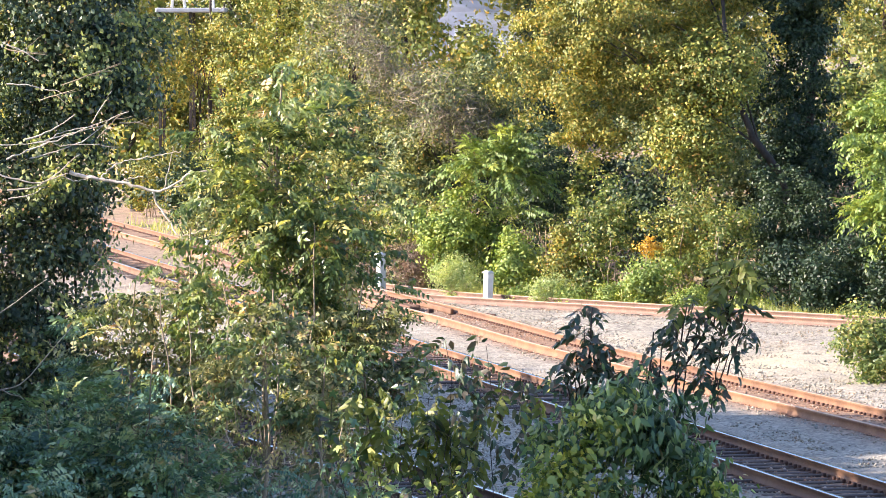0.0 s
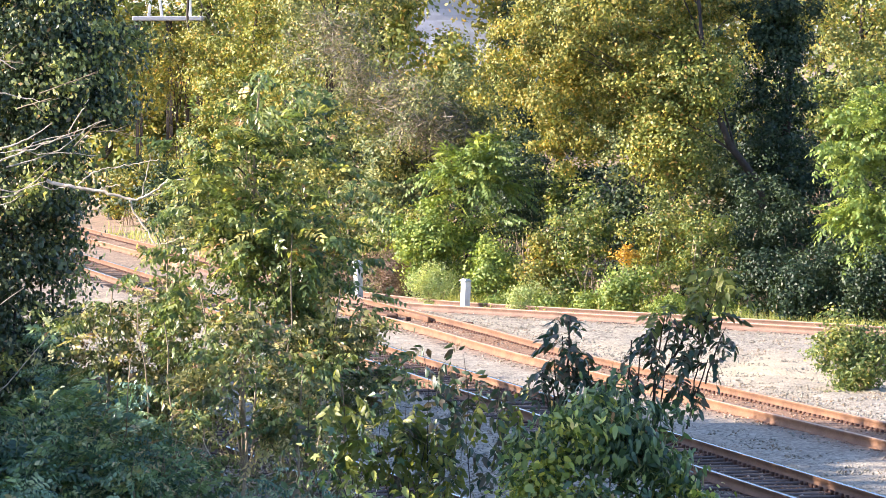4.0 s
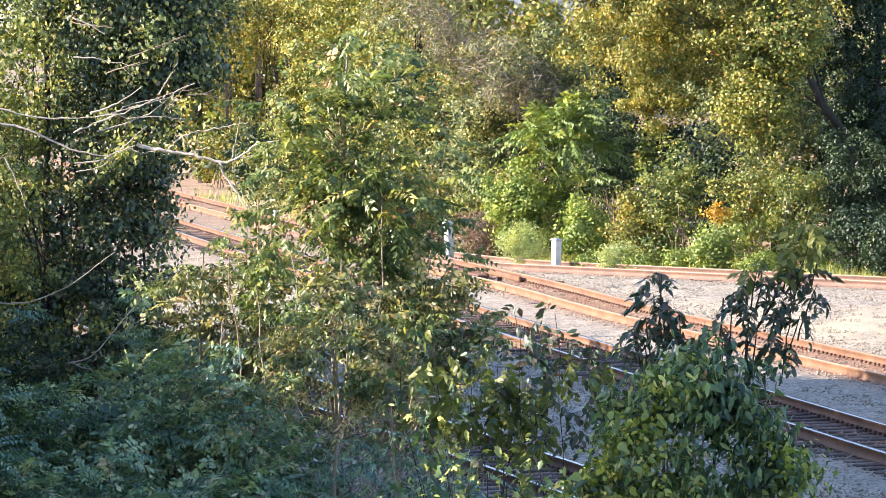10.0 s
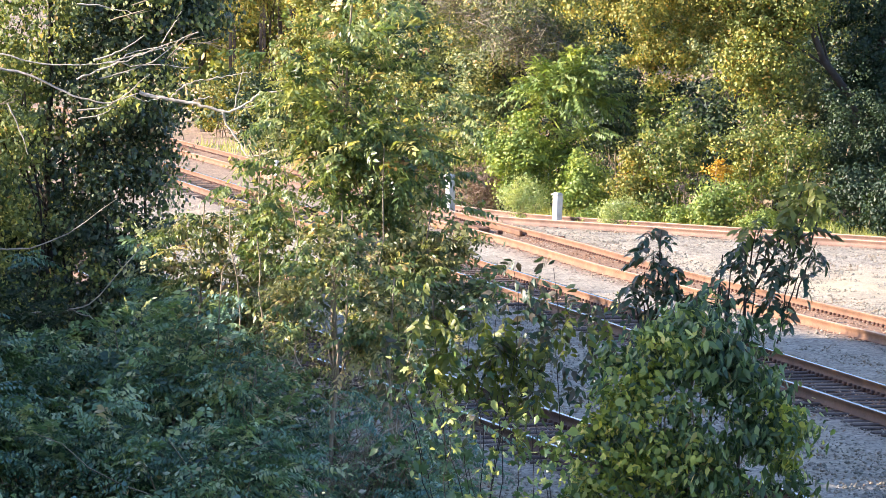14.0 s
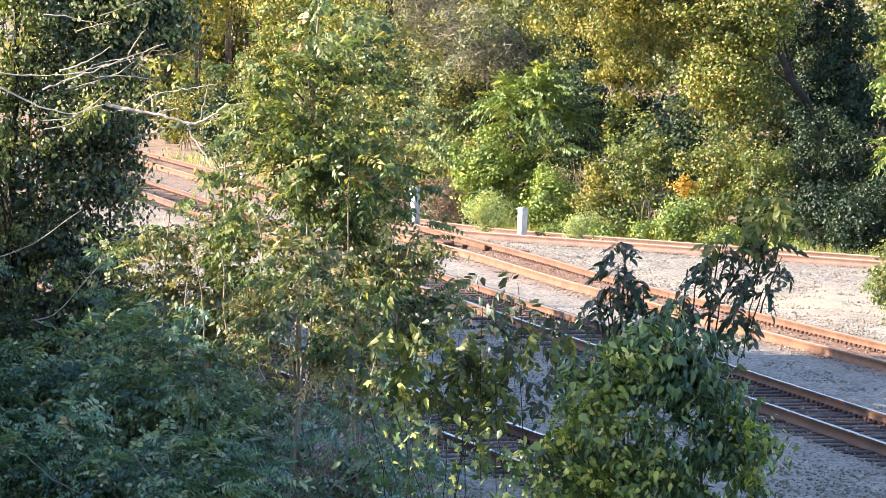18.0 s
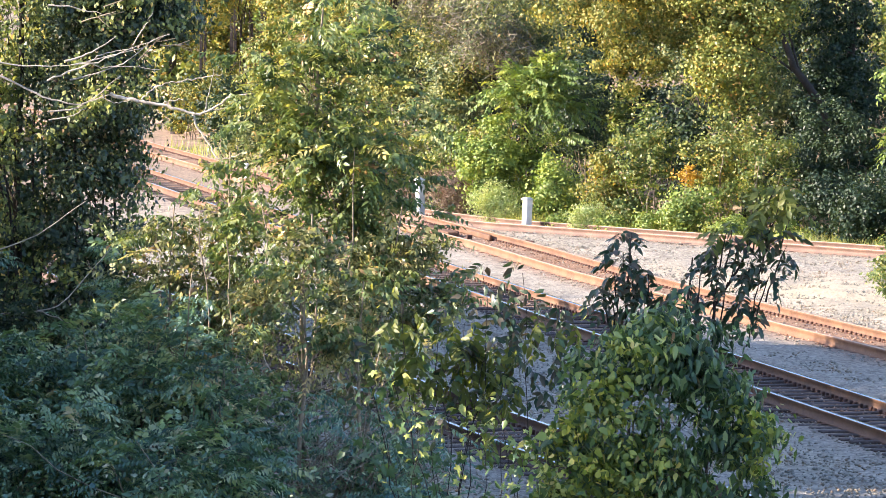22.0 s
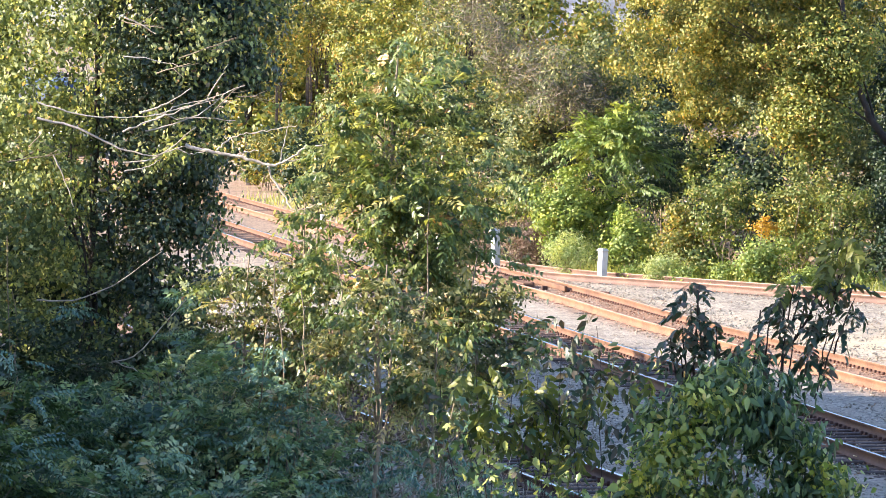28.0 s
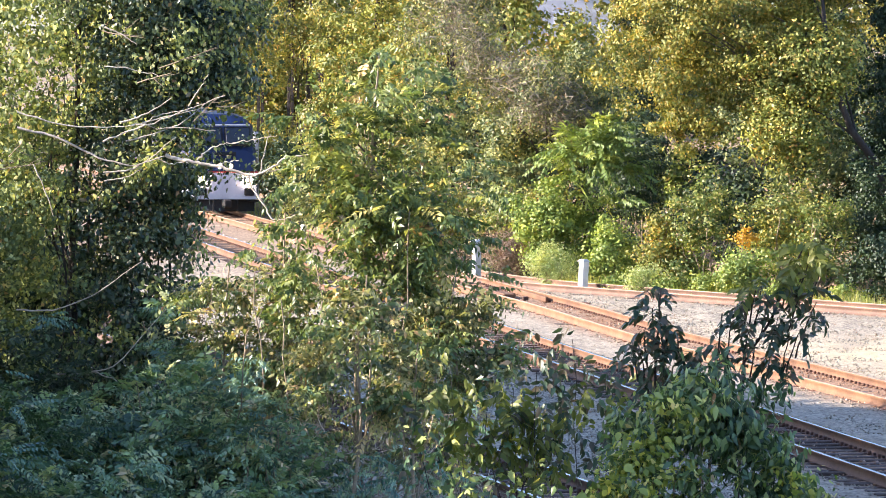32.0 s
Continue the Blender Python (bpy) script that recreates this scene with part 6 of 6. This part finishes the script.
def locomotive():
    """Front at y = 0, the body runs back along +y; z = 0 is the rail head."""
    t = thing("locomotive", "passenger locomotive, dark blue above a red stripe and silver below", "locomotive")
    low = [(-1.5, 0.0), (-1.5, 1.0), (1.5, 1.0), (1.5, 0.0)]
    high = [(-1.5, 0.0), (-1.5, 0.55), (-1.36, 0.80), (-1.05, 0.94), (-0.5, 1.0), (0.5, 1.0), (1.05, 0.94), (1.36, 0.80), (1.5, 0.55), (1.5, 0.0)]
    part("lower_body", hull(low, (0.0, 0.35, 1.2, 20.6, 21), ((0.86, 0.58, 1.66, 0.12), (0.95, 0.55, 1.66, 0.12), (1, 0.6, 1.66, 0), (1, 0.95, 1.66, 0), (0.97, 1.0, 1.66, 0))), LOCO_WHITE, t, "silver lower body and nose")
    part("stripe", hull(low, (0.10, 0.45, 1.2, 21.01), ((0.866, 1.66, 1.73, 0.12), (0.955, 1.66, 1.73, 0.1), (1.003, 1.66, 1.73, 0), (1.003, 1.66, 1.73, 0))), LOCO_RED, t, "thin red stripe")
    part("upper_body", hull(high, (0.16, 0.5, 1.25, 3.0, 20.8, 21), ((0.86, 1.73, 2.6, 0.35), (0.94, 1.73, 3.5, 0.6), (1, 1.73, 4.0, 0.6), (1, 1.73, 4.1, 0), (1, 1.73, 4.1, 0), (0.97, 1.73, 4.05, 0))), LOCO_BLUE, t, "dark blue upper body")
    for sx in (-1, 1):
        turn = Matrix.Rotation(radians(-26), 4, "X")
        screen = part("windshield", block((1.08, 0.06, 0.86), (sx * 0.58, 0.62, 3.12), 0.04, turn=turn), BLACK_STEEL, t)
        part("pane", block((0.98, 0.03, 0.74), (sx * 0.58, 0.59, 3.13), 0.02, turn=turn), GLASS_DARK, screen)
        part("windshield_trim", block((1.1, 0.07, 0.07), (sx * 0.57, 0.80, 3.58), 0.02), LOCO_WHITE, t, "light silver strip over the windshield")
        part("corner_panel", block((0.22, 0.35, 1.35), (sx * 1.37, 0.85, 2.65), 0.06), LOCO_WHITE, t, "light silver cab corner")
        side = part("cab_window", block((0.05, 0.95, 0.62), (sx * 1.505, 2.3, 3.0), 0.03), BLACK_STEEL, t)
        part("pane", block((0.02, 0.85, 0.52), (sx * 1.535, 2.3, 3.0), 0.0), GLASS_DARK, side)
        lamp = part("ditch_light", block((0.40, 0.16, 0.30), (sx * 0.98, 0.02, 0.88), 0.03), BLACK_STEEL, t)
        part("lens", drum(0.17, 0.1, (sx * 0.98, -0.05, 1.36), "Y", 16), HEADLAMP, lamp, "glowing lamp")
        part("grab_iron", drum(0.02, 0.9, (sx * 1.3, -0.02, 1.12), "Z", 8), BLACK_STEEL, t)
        part("step_board", block((0.5, 0.35, 0.06), (sx * 1.2, 0.35, 0.5), 0.01), BLACK_STEEL, t)
        part("side_grille", block((0.05, 5.5, 0.9), (sx * 1.51, 12.5, 3.1), 0.02), BLACK_STEEL, t)
        part("side_sill", block((0.12, 19.5, 0.22), (sx * 1.42, 11.2, 0.84), 0.02), BLACK_STEEL, t)
    headlight = part("headlight", block((0.74, 0.14, 0.26), (0.0, 0.28, 1.92), 0.03), BLACK_STEEL, t)
    for sx in (-1, 1):
        part("lens", drum(0.10, 0.05, (sx * 0.21, 0.20, 1.92), "Y", 14), HEADLAMP, headlight, "glowing lamp")
    part("number_board", block((0.9, 0.06, 0.16), (0, 0.22, 2.42), 0.01), GLASS_DARK, t)
    plough = bmesh.new()
    pts = [plough.verts.new(p) for p in ((-1.3, 0.5, 0.57), (1.3, 0.5, 0.57), (0, 0.1, 0.57), (-1.25, 0.4, 0.08), (1.25, 0.4, 0.08), (0, 0.0, 0.08), (-1.25, 0.7, 0.08), (1.25, 0.7, 0.08), (-1.3, 0.7, 0.57), (1.3, 0.7, 0.57))]
    for f in ((0, 3, 5, 2), (2, 5, 4, 1), (8, 6, 3, 0), (1, 4, 7, 9), (8, 9, 7, 6), (8, 0, 2, 1, 9), (6, 7, 4, 5, 3)):
        plough.faces.new([pts[i] for i in f])
    bmesh.ops.recalc_face_normals(plough, faces=plough.faces)
    part("plough", plough, BLACK_STEEL, t, "black pilot plough")
    part("coupler", block((0.34, 0.7, 0.32), (0, -0.30, 0.42), 0.05), BLACK_STEEL, t, "dark steel coupler")
    for sx in (-0.5, 0.5):
        part("air_hose", drum(0.035, 0.42, (sx, -0.05, 0.33), "Z", 8), BLACK_STEEL, t)
    part("fuel_tank", block((2.5, 5.0, 0.75), (0, 10.5, 0.6), 0.12), BLACK_STEEL, t)
    part("underframe", block((2.5, 19.8, 0.35), (0, 10.7, 0.92), 0.03), BLACK_STEEL, t)
    for k, y in enumerate((6.5, 14.5, 17.0)):
        part("roof_hatch", block((1.5, 1.6, 0.12), (0, y, 4.27), 0.04), BLACK_STEEL, t)
    for y in (4.2, 16.8):
        truck = part("truck", block((2.3, 3.6, 0.35), (0, y, 0.62), 0.06), BLACK_STEEL, t)
        for dy in (-1.35, 1.35):
            wheels = bmesh.new()
            for sx in (-0.74, 0.74):
                drum(0.51, 0.13, (sx, y + dy, 0.51), "X", 24, wheels)
            drum(0.1, 1.5, (0, y + dy, 0.51), "X", 12, wheels)
            part("wheelset", wheels, BLACK_STEEL, truck)
    return t


loco = locomotive()


# ---- what moves ----
def train_pose(t):
    """The locomotive comes down the middle track at a steady fourteen metres a second."""
    y = 163.0 + 14.0 * (32.0 - t)
    x, x2 = float(track_b(np.array(y))), float(track_b(np.array(y + 16.0)))
    return pose(x, y, 0.227, 0, 0, math.degrees(math.atan2(-(x2 - x), 16.0)))


def motions():
    walk(loco, [(t, train_pose(t)) for t in (0, 4, 8, 12, 16, 20, 24, 28, 30, 32)])
    for ob, rows in [(sumac_bush, SWAY_NEAR), (thicket, SWAY_THICKET)] + [(vine, SWAY_VINES) for vine in vines]:
        home = ob.matrix_basis.copy()
        walk(ob, [(t, Matrix.Translation((dx, 0, dz)) @ home) for t, dx, dz in rows])


# how far the wind carries the bushes and vines, sideways and up
SWAY_NEAR = [(0, 0, 0), (8, 0.008, -0.004), (14, 0, 0), (20, 0.002, 0.015), (25.5, -0.01, 0.02), (27.5, -0.032, 0.01), (29, -0.045, 0.02), (30, -0.062, 0.03), (31, -0.095, 0.045), (32, -0.14, 0.055)]
SWAY_THICKET = [(0, 0, 0), (26, 0, 0), (28, -0.012, 0.0), (29.5, -0.022, 0), (31, -0.04, 0.004), (32, -0.068, 0.008)]
SWAY_VINES = [(0, 0.015, 0), (10, 0.013, 0.005), (14, 0, 0), (25.5, -0.005, 0), (28, -0.01, -0.018), (29, -0.02, -0.03), (30, -0.03, -0.043), (32, -0.046, -0.042)]
motions()
